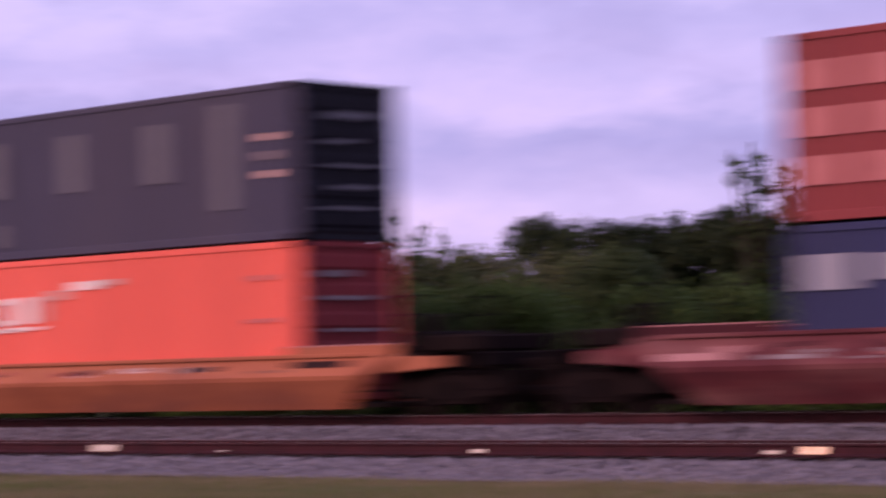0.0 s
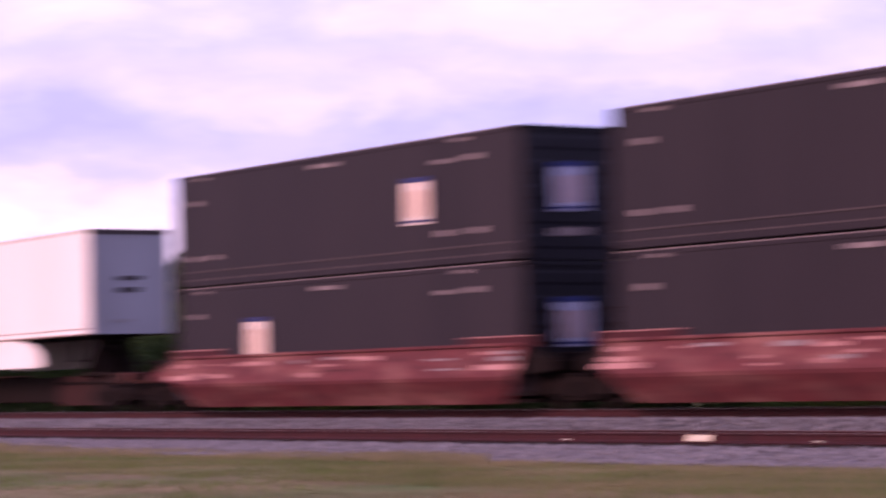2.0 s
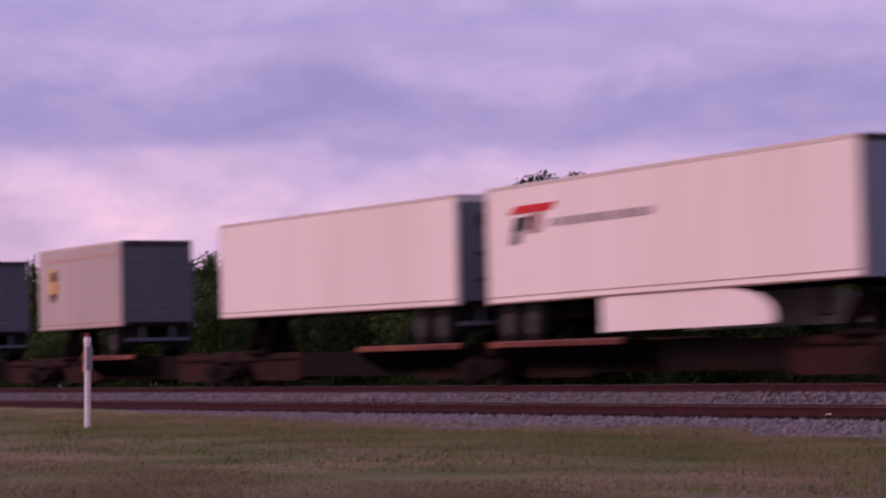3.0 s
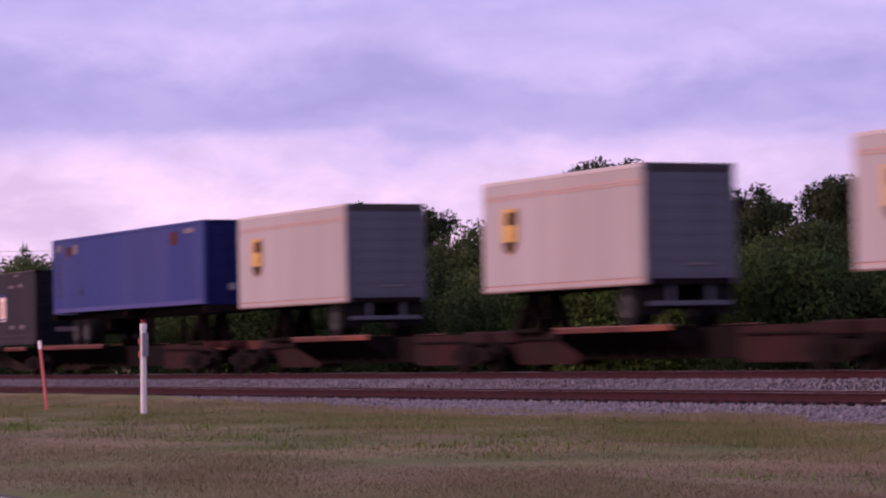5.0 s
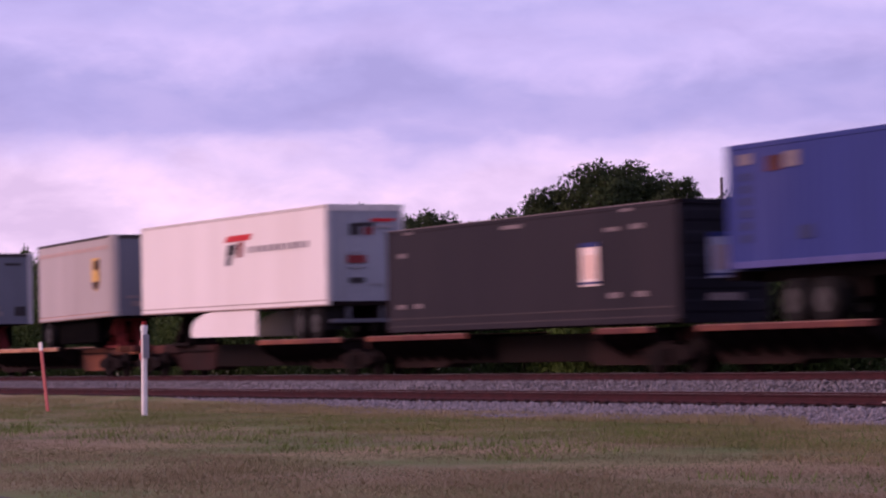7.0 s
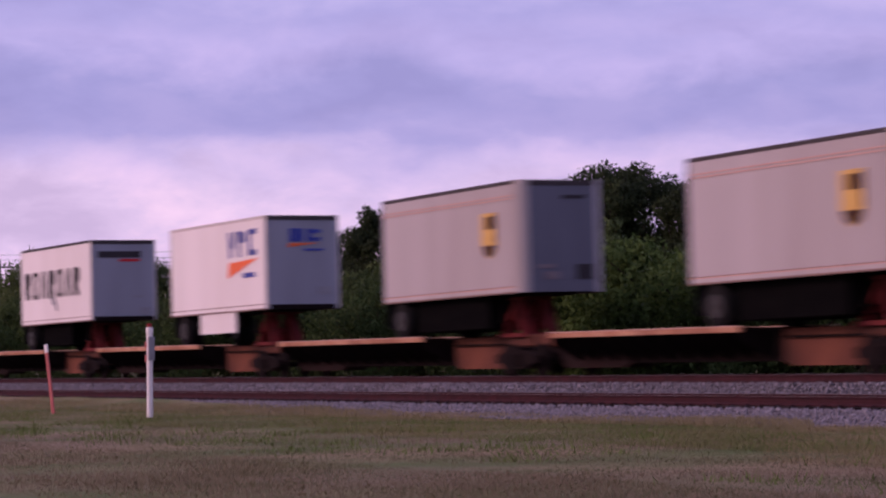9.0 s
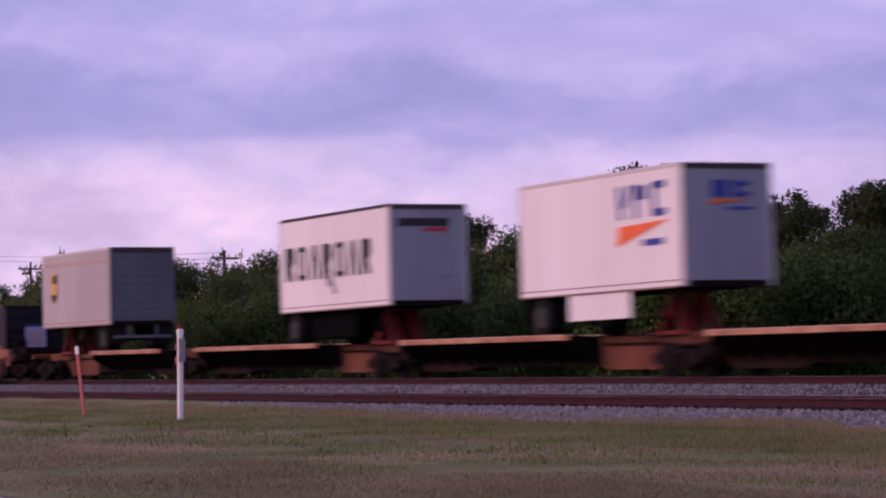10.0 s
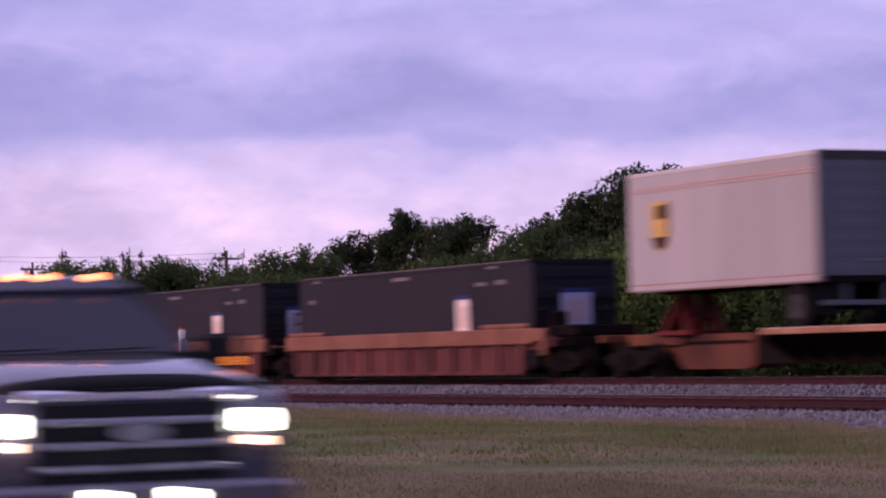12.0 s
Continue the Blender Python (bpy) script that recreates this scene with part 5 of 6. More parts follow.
def trailer(label, L, wall, end_mat, rear, axles, H=2.97, roof_lip=None, roll_door=True, skirt=0.0, stripe=False, bend=0.0):
    """A box trailer, its nose corners rounded to the radius bend. z is from the deck up."""
    x_lo, x_hi = (-L / 2 + bend, L / 2) if rear > 0 else (-L / 2, L / 2 - bend)
    c = thing("semi_trailer", label, "trailer", "trailers on the train")
    top = BED + H
    for s in (-1, 1):
        n = round(L / 1.22)
        for i in range(n):
            a, b = x_lo + 0.04 + i * (x_hi - x_lo - 0.08) / n, x_lo + 0.04 + (i + 1) * (x_hi - x_lo - 0.08) / n
            made("side_panel", (a + 0.003, b - 0.003, min(s * (HALF - 0.05), s * (HALF - 0.008)), max(s * (HALF - 0.05), s * (HALF - 0.008)), BED + 0.16, top - 0.1), material=M[wall], parent=c)
        made("bottom_rail", (x_lo, x_hi, min(s * HALF, s * (HALF - 0.06)), max(s * HALF, s * (HALF - 0.06)), BED + 0.03, BED + 0.17), bevel=0.012, material=M[wall], parent=c)
        made("rub_rail", (x_lo + 0.02, x_hi - 0.02, min(s * (HALF + 0.012), s * (HALF - 0.05)), max(s * (HALF + 0.012), s * (HALF - 0.05)), BED, BED + 0.045), material=M["rubrail"], parent=c, label="grimy rub rail")
        made("rivet_strip", (x_lo + 0.02, x_hi - 0.02, min(s * (HALF + 0.005), s * (HALF - 0.03)), max(s * (HALF + 0.005), s * (HALF - 0.03)), BED + 0.165, BED + 0.19), material=M["rubrail"], parent=c, label="grimy rivet strip")
        made("top_rail", (x_lo, x_hi, min(s * HALF, s * (HALF - 0.06)), max(s * HALF, s * (HALF - 0.06)), top - 0.11, top), bevel=0.012, material=M[roof_lip or "palesteel"], parent=c)
        if stripe:
            made("stripe", (x_lo + 0.1, x_hi - 0.05, min(s * HALF, s * (HALF + 0.006)), max(s * HALF, s * (HALF + 0.006)), top - 0.42, top - 0.385), material=M["peach"], parent=c)
            made("stripe", (x_lo + 0.1, x_hi - 0.05, min(s * HALF, s * (HALF + 0.006)), max(s * HALF, s * (HALF + 0.006)), top - 0.50, top - 0.465), material=M["peach"], parent=c)
            made("lower_stripe", (x_lo + 0.1, x_hi - 0.05, min(s * HALF, s * (HALF + 0.006)), max(s * HALF, s * (HALF + 0.006)), BED + 0.14, BED + 0.17), material=M["peach"], parent=c)
        if skirt:
            bm = bmesh.new()
            f = -rear
            prism(bm, [(f * -2.45, BED), (f * -2.45, 0.17), (f * (skirt - 0.1), 0.17), (f * skirt, 0.3), (f * (skirt - 0.05), 0.5), (f * (skirt - 0.25), 0.68), (f * (skirt - 0.65), 0.84), (f * (skirt - 1.25), 0.95), (f * (skirt - 1.95), BED)], "y", s * (HALF - 0.06), s * (HALF - 0.02))
            part("side_skirt", bm, M[wall], c, "white aerodynamic skirt")
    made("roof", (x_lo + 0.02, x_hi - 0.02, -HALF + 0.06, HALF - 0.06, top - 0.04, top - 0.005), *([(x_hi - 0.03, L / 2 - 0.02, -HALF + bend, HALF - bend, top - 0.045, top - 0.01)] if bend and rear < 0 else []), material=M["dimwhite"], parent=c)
    made("floor", (x_lo + 0.02, x_hi - 0.02, -HALF + 0.06, HALF - 0.06, BED + 0.02, BED + 0.15), material=M["steel"], parent=c)
    x = -rear * L / 2
    # right-facing fronts take end_mat; on white trailers it is white dimmed for shade
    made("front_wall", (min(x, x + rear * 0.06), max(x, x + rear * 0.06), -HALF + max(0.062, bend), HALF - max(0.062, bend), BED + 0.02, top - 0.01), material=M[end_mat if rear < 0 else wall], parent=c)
    for s in (-1, 1):
        if bend:        # a quarter round, 40 mm thick
            bm = bmesh.new()
            cx, cy = x + rear * bend, s * (HALF - bend)
            arc = [radians(90 * k / 8) for k in range(9)]
            prism(bm, [(cx - rear * math.sin(q) * r, cy + s * math.cos(q) * r) for r, qs in ((bend, arc), (bend - 0.04, arc[::-1])) for q in qs], "z", BED + 0.01, top - 0.002)
            part("corner_post", bm, M[wall], c, "rounded nose corner")
            continue
        made("corner_post", (min(x - rear * 0.012, x + rear * 0.09), max(x - rear * 0.012, x + rear * 0.09), min(s * (HALF + 0.006), s * (HALF - 0.07)), max(s * (HALF + 0.006), s * (HALF - 0.07)), BED + 0.01, top - 0.002), bevel=0.03, material=M["palesteel"], parent=c)
    if rear < 0:
        # dark strip standing for the shadow along the top of the front wall
        made("front_header", (x, x + 0.014, -HALF + max(0.07, bend), HALF - max(0.07, bend), top - 0.16, top - 0.012), material=M["darkrail"], parent=c)
    x = rear * L / 2
    if roll_door:
        bm = bmesh.new()
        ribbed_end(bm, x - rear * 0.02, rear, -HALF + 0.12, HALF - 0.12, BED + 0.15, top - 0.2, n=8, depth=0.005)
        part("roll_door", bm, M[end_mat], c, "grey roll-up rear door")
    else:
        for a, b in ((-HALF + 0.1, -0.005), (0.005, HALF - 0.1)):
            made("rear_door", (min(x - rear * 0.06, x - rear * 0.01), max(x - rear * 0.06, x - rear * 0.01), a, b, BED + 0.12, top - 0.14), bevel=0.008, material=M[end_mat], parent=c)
        for y in (-0.75, -0.3, 0.3, 0.75):
            bm = bmesh.new()
            cyl(bm, (x + rear * 0.005, y, BED + H / 2), "z", 0.02, H - 0.3, 8)
            part("lock_rod", bm, M["bright"], c)
    for s in (-1, 1):
        made("rear_post", (min(x, x - rear * 0.1), max(x, x - rear * 0.1), min(s * (HALF + 0.004), s * (HALF - 0.11)), max(s * (HALF + 0.004), s * (HALF - 0.11)), BED + 0.01, top - 0.002), bevel=0.01, material=M[end_mat if roll_door else "palesteel"], parent=c)
    made("rear_header", (min(x + rear * 0.003, x - rear * 0.1), max(x + rear * 0.003, x - rear * 0.1), -HALF + 0.11, HALF - 0.11, top - 0.2, top - 0.003), material=M["darkrail" if roll_door else "palesteel"], parent=c)
    made("rear_sill", (min(x + rear * 0.003, x - rear * 0.1), max(x + rear * 0.003, x - rear * 0.1), -HALF + 0.11, HALF - 0.11, BED, BED + 0.14), material=M["steel"], parent=c)
    running_gear(c, L, rear, axles)
    return c


DECK = RAIL + 1.10


def parcel_trailer(rear):
    """A short grey-beige trailer with a brown and gold shield near its front."""
    L = 8.53
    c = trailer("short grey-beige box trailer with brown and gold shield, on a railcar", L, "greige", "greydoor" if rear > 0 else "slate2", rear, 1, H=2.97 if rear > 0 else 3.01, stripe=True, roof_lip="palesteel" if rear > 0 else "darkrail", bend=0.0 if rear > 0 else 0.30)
    u = L - 1.55 if rear > 0 else 1.75
    x, z = L / 2 - u, BED + 1.62
    bm = bmesh.new()
    prism(bm, [(x - 0.44, z + 0.60), (x + 0.44, z + 0.60), (x + 0.46, z - 0.25), (x + 0.30, z - 0.52), (x, z - 0.66), (x - 0.30, z - 0.52), (x - 0.46, z - 0.25)], "y", -HALF - 0.012, -HALF)
    shield = part("emblem", bm, M["gold"], c, "gold and brown shield")
    for k, (w, a, b) in enumerate(((0.24, 0.16, 0.50), (0.24, -0.62, -0.30))):
        bm = bmesh.new()
        cx = x + (0.06 if k == 0 else 0.0)
        prism(bm, [(cx - w, z + a), (cx + w, z + a), (cx + w * 1.05, z + (a + b) / 2), (cx + w, z + b), (cx - w, z + b), (cx - w * 1.05, z + (a + b) / 2)] if k == 0 else [(x - 0.41, z - 0.28), (x - 0.28, z - 0.50), (x, z - 0.63), (x + 0.28, z - 0.50), (x + 0.41, z - 0.28)], "y", -HALF - 0.017, -HALF - 0.011)
        part("emblem_patch", bm, M["brown"], shield, "dark brown field")
    made("emblem_edge", (x + 0.35, x + 0.445, -HALF - 0.016, -HALF - 0.011, z - 0.25, z + 0.58), material=M["brown"], parent=shield)
    if rear < 0:
        # solid block added where the space under the trailer lies in shadow
        made("underbody_box", (-2.5, 1.9, -1.05, 1.05, 0.12, BED), bevel=0.03, material=M["voidblack"], parent=c, label="near-black block added for the shaded space under the trailer")
        end_marking(c, L / 2 + 0.0, [(0.35, BED + 2.55, 0.7, 0.10, "black"), (0.65, BED + 0.55, 0.5, 0.4, "black"), (-0.5, BED + 0.7, 0.5, 0.1, "mark"), (-0.35, BED + 0.45, 0.4, 0.2, "mark")], proud=0.02)
    else:
        end_marking(c, L / 2, [(0.2, BED + 0.5, 0.7, 0.05, "mark")])
    return c


# end panel darker and bluer than the side walls
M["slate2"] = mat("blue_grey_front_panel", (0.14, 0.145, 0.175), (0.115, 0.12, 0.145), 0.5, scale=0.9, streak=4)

# double-stacked containers ahead
a1 = container("navy shipping container with white lettering bars in a well car", 12.19, 2.59, "steelblue", "navydark", "steelblue")
marking(a1, 12.19, [(11.4, 1.85, 1.0, 0.55, "dimwhite"), (9.9, 1.9, 1.2, 0.4, "dimwhite")])
ride(a1, -13.85, 12.19, RAIL + 0.30)
a2 = container("brick-red shipping container with rows of pale lettering bars, stacked", 12.19, 2.95, "redbox", "darkred", "redbox")
marking(a2, 12.19, [(u, z, 0.9, 0.45, "pinkmark") for z in (2.28, 1.55, 0.80) for u in (11.5, 10.3, 9.1, 7.9)])
ride(a2, -13.85, 12.19, RAIL + 0.30 + 2.62)

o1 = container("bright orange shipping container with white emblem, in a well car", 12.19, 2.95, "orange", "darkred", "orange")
marking(o1, 12.19, [(9.7, 1.52, 2.0, 0.07, "signwhite", -0.3), (8.5, 1.55, 1.4, 0.07, "signwhite", 0.3), (8.3, 1.92, 0.5, 0.55, "signwhite"), (7.75, 1.94, 0.22, 0.5, "peach"), (7.2, 2.2, 0.5, 0.2, "peach"), (6.3, 2.36, 0.9, 0.17, "signwhite"), (5.6, 2.40, 0.7, 0.12, "peach"), (1.0, 2.3, 0.5, 0.10, "pinkmark"), (1.0, 1.5, 0.6, 0.08, "pinkmark")])
for u in (10.75, 9.95, 9.15):
    bm = bmesh.new()
    x = 12.19 / 2 - u
    for a, b, c_, d in ((-0.36, -0.24, 1.66, 2.14), (0.24, 0.36, 1.66, 2.14), (-0.3, 0.3, 2.06, 2.18), (-0.3, 0.3, 1.62, 1.74)):
        box(bm, x + a, x + b, -HALF - 0.012, -HALF, c_, d)
    part("marking", bm, M["signwhite"], o1)
end_marking(o1, 12.19 / 2, [(-0.4, 2.35, 0.9, 0.12, "mark"), (-0.1, 1.9, 1.5, 0.08, "mark"), (0.1, 1.3, 1.6, 0.06, "mark"), (0.0, 0.8, 1.4, 0.06, "mark")], proud=0.03)
ride(o1, -37.28, 12.19, RAIL + 0.30)
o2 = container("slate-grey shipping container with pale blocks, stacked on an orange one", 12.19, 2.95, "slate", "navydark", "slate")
marking(o2, 12.19, [(9.3, 1.85, 0.5, 1.15, "lightgrey"), (6.7, 1.85, 0.55, 1.15, "lightgrey"), (4.0, 1.85, 0.55, 1.15, "lightgrey"), (2.0, 1.65, 0.45, 2.0, "lightgrey"), (9.2, 0.5, 0.4, 0.45, "lightgrey"),
                    (11.4, 2.25, 0.5, 0.35, "signwhite", 0.1), (10.4, 2.52, 0.9, 0.13, "signwhite"), (0.75, 1.95, 0.45, 0.13, "peach"), (0.75, 1.6, 0.45, 0.16, "mark"), (0.75, 1.25, 0.45, 0.13, "peach")])
end_marking(o2, 12.19 / 2, [(0.1, 2.35, 1.3, 0.14, "lightgrey"), (-0.2, 1.85, 0.9, 0.08, "lightgrey"), (0.1, 1.4, 1.5, 0.06, "lightgrey"), (0.2, 1.0, 1.2, 0.08, "lightgrey"), (0.0, 0.6, 1.5, 0.06, "lightgrey")], proud=0.03)
ride(o2, -37.28, 12.19, RAIL + 0.30 + 2.975)

WELL_Z = RAIL + 0.30
stack = []
for x, flip in ((-59.04, False), (-78.39, False), (-97.91, True)):
    for level in (0, 1):
        key = flip and level == 0
        proto = next((o for o, k in stack if k == key), None)
        b = copy_thing(proto, pose(0, 0, 0)) if proto else charcoal_box(key)
        stack.append((b, key))
        ride(b, x, 16.15, WELL_Z + level * 2.985)
for x in (-356.72, -375.98, -395.25):
    ride(copy_thing(stack[0][0], pose(0, 0, 0)), x, 16.15, WELL_Z - 0.05)
ride(copy_thing(stack[0][0], pose(0, 0, 0)), -226.30, 16.15, DECK + 0.10)

w = well_car("maroon well car with worn bulged sides", 20.0, "maroon", "maroon", "bulged", ends=(True, True), top=1.24, ext=0.4)
ride(w, -10.2, 20.0, RAIL)
ride(well_car("orange well car with worn bulged sides", 20.4, "wellorange", "wellorange", "bulged", ends=(True, True), top=1.11, ext=0.45), -33.6, 20.4, RAIL)
ride(well_car("maroon articulated well car with worn bulged sides", 19.3, "maroon", "maroon", "bulged", (True, True), (False, True)), -57.6, 19.3, RAIL)
ride(well_car("maroon articulated well car with worn bulged sides", 19.4, "maroon", "maroon", "bulged", (True, False)), -76.9, 19.4, RAIL)
ride(well_car("maroon articulated well car with worn bulged sides", 19.2, "maroon", "maroon", "bulged", (True, False), (True, False)), -96.3, 19.2, RAIL)
d1 = ride(well_car("faded orange articulated well car with ribbed sides", 19.0, "ribbed", "toprail", "ribbed", (True, True), (False, True)), -355.6, 19.0, RAIL)
d2 = ride(well_car("faded orange articulated well car with ribbed sides", 19.25, "ribbed", "toprail", "ribbed", (True, False)), -374.6, 19.25, RAIL)
ride(copy_thing(d2, pose(0, 0, 0)), -393.85, 19.25, RAIL)

wear = random.Random(8)
for ob, x, z, nose in list(movers):
    if ob.name.startswith("well_car") and "bulged" in ob["label"]:
        orange_car = ob["label"].startswith("orange")
        lo, hi = 0.80, ob["sill_top"] - 0.10
        for i in range(22):
            h = wear.uniform(0.03, 0.10)
            well_mark(ob, wear.uniform(-7.9, 7.9), min(hi - h, max(lo + h, wear.uniform(lo, hi))), wear.uniform(0.25, 1.1), h,
                      wear.choice(("steel", "rustsill", "peach", "redbox", "toprail") if orange_car else ("scuff", "scuff", "scuff", "mark", "maroondark")))
        for a, b in ((-7.6, 0.9), (7.2, 0.95)):
            well_mark(ob, a, b, 1.5, 0.12, "rustsill" if orange_car else "scuff")

# spine cars: right end, length, paint, decks from the right end, hitches, bogies and coupler ends
SPINES = [
    (-118.6, 18.2, "rustdeck", ((10.5, 17.0),), (2.0,), (True, True), (False, True)),
    (-136.8, 17.4, "rustdeck", ((0.5, 6.6),), (15.4,), (True, False), (False, False)),
    (-154.2, 17.4, "rustdeck", ((6.8, 11.8),), (15.0,), (True, False), (False, False)),
    (-171.6, 17.4, "rustdeck", ((6.5, 12.2),), (15.0,), (True, False), (False, False)),
    (-189.0, 16.4, "rustdeck", ((6.2, 11.8),), (14.5,), (True, False), (True, False)),
    (-209.5, 17.8, "rustdeck", ((9.0, 16.0),), (1.2,), (True, True), (False, True)),
    (-227.3, 17.9, "rustdeck", ((10.2, 16.6), (0.3, 3.0)), (), (True, False), (False, False)),
    (-245.2, 17.8, "rustdeck", ((0.6, 7.0),), (15.6,), (True, False), (True, False)),
    (-267.0, 16.8, "yellowdeck", ((5.4, 14.5),), (0.9,), (True, True), (False, True)),
    (-283.8, 17.4, "yellowdeck", ((5.2, 15.6),), (1.0,), (True, False), (False, False)),
    (-301.2, 17.3, "yellowdeck", ((5.2, 15.6),), (1.0,), (True, False), (False, False)),
    (-318.5, 17.1, "yellowdeck", ((4.6, 15.4),), (0.9,), (True, False), (False, False)),
    (-335.6, 16.4, "yellowdeck", ((2.0, 9.8),), (14.8,), (True, False), (True, False)),
]
for x, L, paint, decks, hitches, bg, en in SPINES:
    colour = "rust-red" if paint == "rustdeck" else "faded yellow-orange"
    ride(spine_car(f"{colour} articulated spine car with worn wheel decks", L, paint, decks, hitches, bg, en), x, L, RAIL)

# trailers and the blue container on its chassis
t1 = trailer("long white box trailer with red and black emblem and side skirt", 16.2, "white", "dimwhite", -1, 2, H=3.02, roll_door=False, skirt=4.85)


def carrier_emblem(c, L, u):
    marking(c, L, [(u + 0.75, BED + 2.36, 2.1, 0.20, "red", 0.3), (u + 1.35, BED + 2.0, 0.75, 0.34, "black", 0.2), (u + 0.6, BED + 1.98, 0.42, 0.5, "darkred", 0.15), (u + 1.6, BED + 1.66, 0.5, 0.34, "lightgrey", 0.15)]
            + [(u - 0.25 - 0.5 * i, BED + 1.95, w, 0.2, "lettergrey") for i, w in enumerate((0.3, 0.36, 0.42, 0.36, 0.44, 0.4, 0.3, 0.44, 0.42, 0.32))])


carrier_emblem(t1, 16.2, 13.0)
end_marking(t1, 8.1, [(0.0, BED + 1.62, 0.7, 0.12, "black"), (-0.05, BED + 1.28, 0.62, 0.15, "black"), (0.05, BED + 2.8, 0.7, 0.06, "greyplate"), (-0.3, BED + 0.4, 0.7, 0.1, "greyplate")], proud=0.02)
ride(t1, -119.48, 16.2, DECK + 0.03, 0.42)
t2 = trailer("long plain white box trailer on a railcar", 15.95, "white", "slate2", 1, 2, roll_door=False)
end_marking(t2, 15.95 / 2, [(-0.4, BED + 2.3, 0.5, 0.3, "black"), (-0.5, BED + 1.4, 0.4, 0.1, "black"), (-0.5, BED + 0.7, 0.4, 0.1, "black")], proud=0.03)
ride(t2, -137.37, 15.95, DECK + 0.02, -0.12)
t3 = trailer("long white box trailer with emblem on side and rear doors", 16.2, "white", "dimwhite", 1, 2, H=3.10, roll_door=False, skirt=3.4)
carrier_emblem(t3, 16.2, 6.3)
end_marking(t3, 8.1, [(-0.35, BED + 2.34, 0.35, 0.36, "black"), (0.0, BED + 2.48, 0.6, 0.12, "black"), (0.1, BED + 2.28, 0.3, 0.24, "darkred"), (0.6, BED + 2.62, 0.8, 0.10, "red"), (0.65, BED + 2.42, 0.6, 0.08, "lettergrey"), (-0.35, BED + 1.62, 0.5, 0.05, "greyplate"), (-0.3, BED + 1.42, 0.62, 0.24, "darkred"), (-0.3, BED + 1.18, 0.5, 0.07, "greyplate"), (-0.3, BED + 0.78, 0.5, 0.16, "black"), (0.35, BED + 0.65, 0.4, 0.05, "greyplate"), (0.9, BED + 0.5, 0.25, 0.5, "greyplate")], proud=0.03)
ride(t3, -246.7, 16.2, DECK + 0.02, -0.2)
pr = parcel_trailer(1)
ride(pr, -161.9, 8.53, DECK)
for x in (-179.16, -196.55, -342.9):
    ride(copy_thing(pr, pose(0, 0, 0)), x, 8.53, DECK)
pf = parcel_trailer(-1)
ride(pf, -266.0, 8.53, DECK + 0.045, 0.65)
ride(copy_thing(pf, pose(0, 0, 0)), -283.0, 8.53, DECK + 0.045, 0.65)

y1 = trailer("short white box trailer with blue letter blocks and orange swoosh", 8.53, "white", "dimwhite", -1, 1, H=3.04, roll_door=False, roof_lip="palesteel")
made("side_skirt", (-1.6, 1.6, -HALF + 0.02, -HALF + 0.06, 0.35, BED), material=M["white"], parent=y1, label="white underbody box")
marking(y1, 8.53, [(3.0, BED + 2.22, 0.2, 0.85, "signblue", -0.1), (2.65, BED + 2.37, 0.18, 0.55, "signblue", 0.3), (2.2, BED + 2.22, 0.2, 0.85, "signblue"), (1.95, BED + 2.42, 0.5, 0.35, "signblue"), (1.3, BED + 2.22, 0.22, 0.85, "signblue"), (1.0, BED + 2.57, 0.5, 0.18, "signblue"), (1.0, BED + 1.89, 0.5, 0.18, "signblue"), (1.4, BED + 1.17, 1.0, 0.16, "signblue")])
bm = bmesh.new()
prism(bm, [(4.265 - 3.2, BED + 1.12), (4.265 - 0.6, BED + 1.69), (4.265 - 3.1, BED + 1.62)], "y", -HALF - 0.012, -HALF)
part("emblem", bm, M["vermilion"], y1, "orange swoosh")
end_marking(y1, 8.53 / 2, [(-0.35, BED + 2.4, 0.18, 0.42, "signblue"), (-0.1, BED + 2.4, 0.26, 0.42, "signblue"), (0.25, BED + 2.4, 0.18, 0.42, "signblue"), (0.5, BED + 2.52, 0.3, 0.12, "signblue"), (0.5, BED + 2.26, 0.3, 0.12, "signblue"), (0.4, BED + 1.92, 0.7, 0.07, "signblue"), (0.75, BED + 0.6, 0.5, 0.25, "greyplate"), (0.0, BED + 0.08, 2.3, 0.16, "steel")], proud=0.02)
bm = bmesh.new()
prism(bm, [(-0.5, BED + 2.0), (0.6, BED + 2.14), (-0.45, BED + 2.14)], "x", 8.53 / 2, 8.53 / 2 + 0.02)
part("emblem", bm, M["vermilion"], y1, "orange swoosh")
ride(y1, -300.4, 8.53, DECK + 0.035, 0.5)

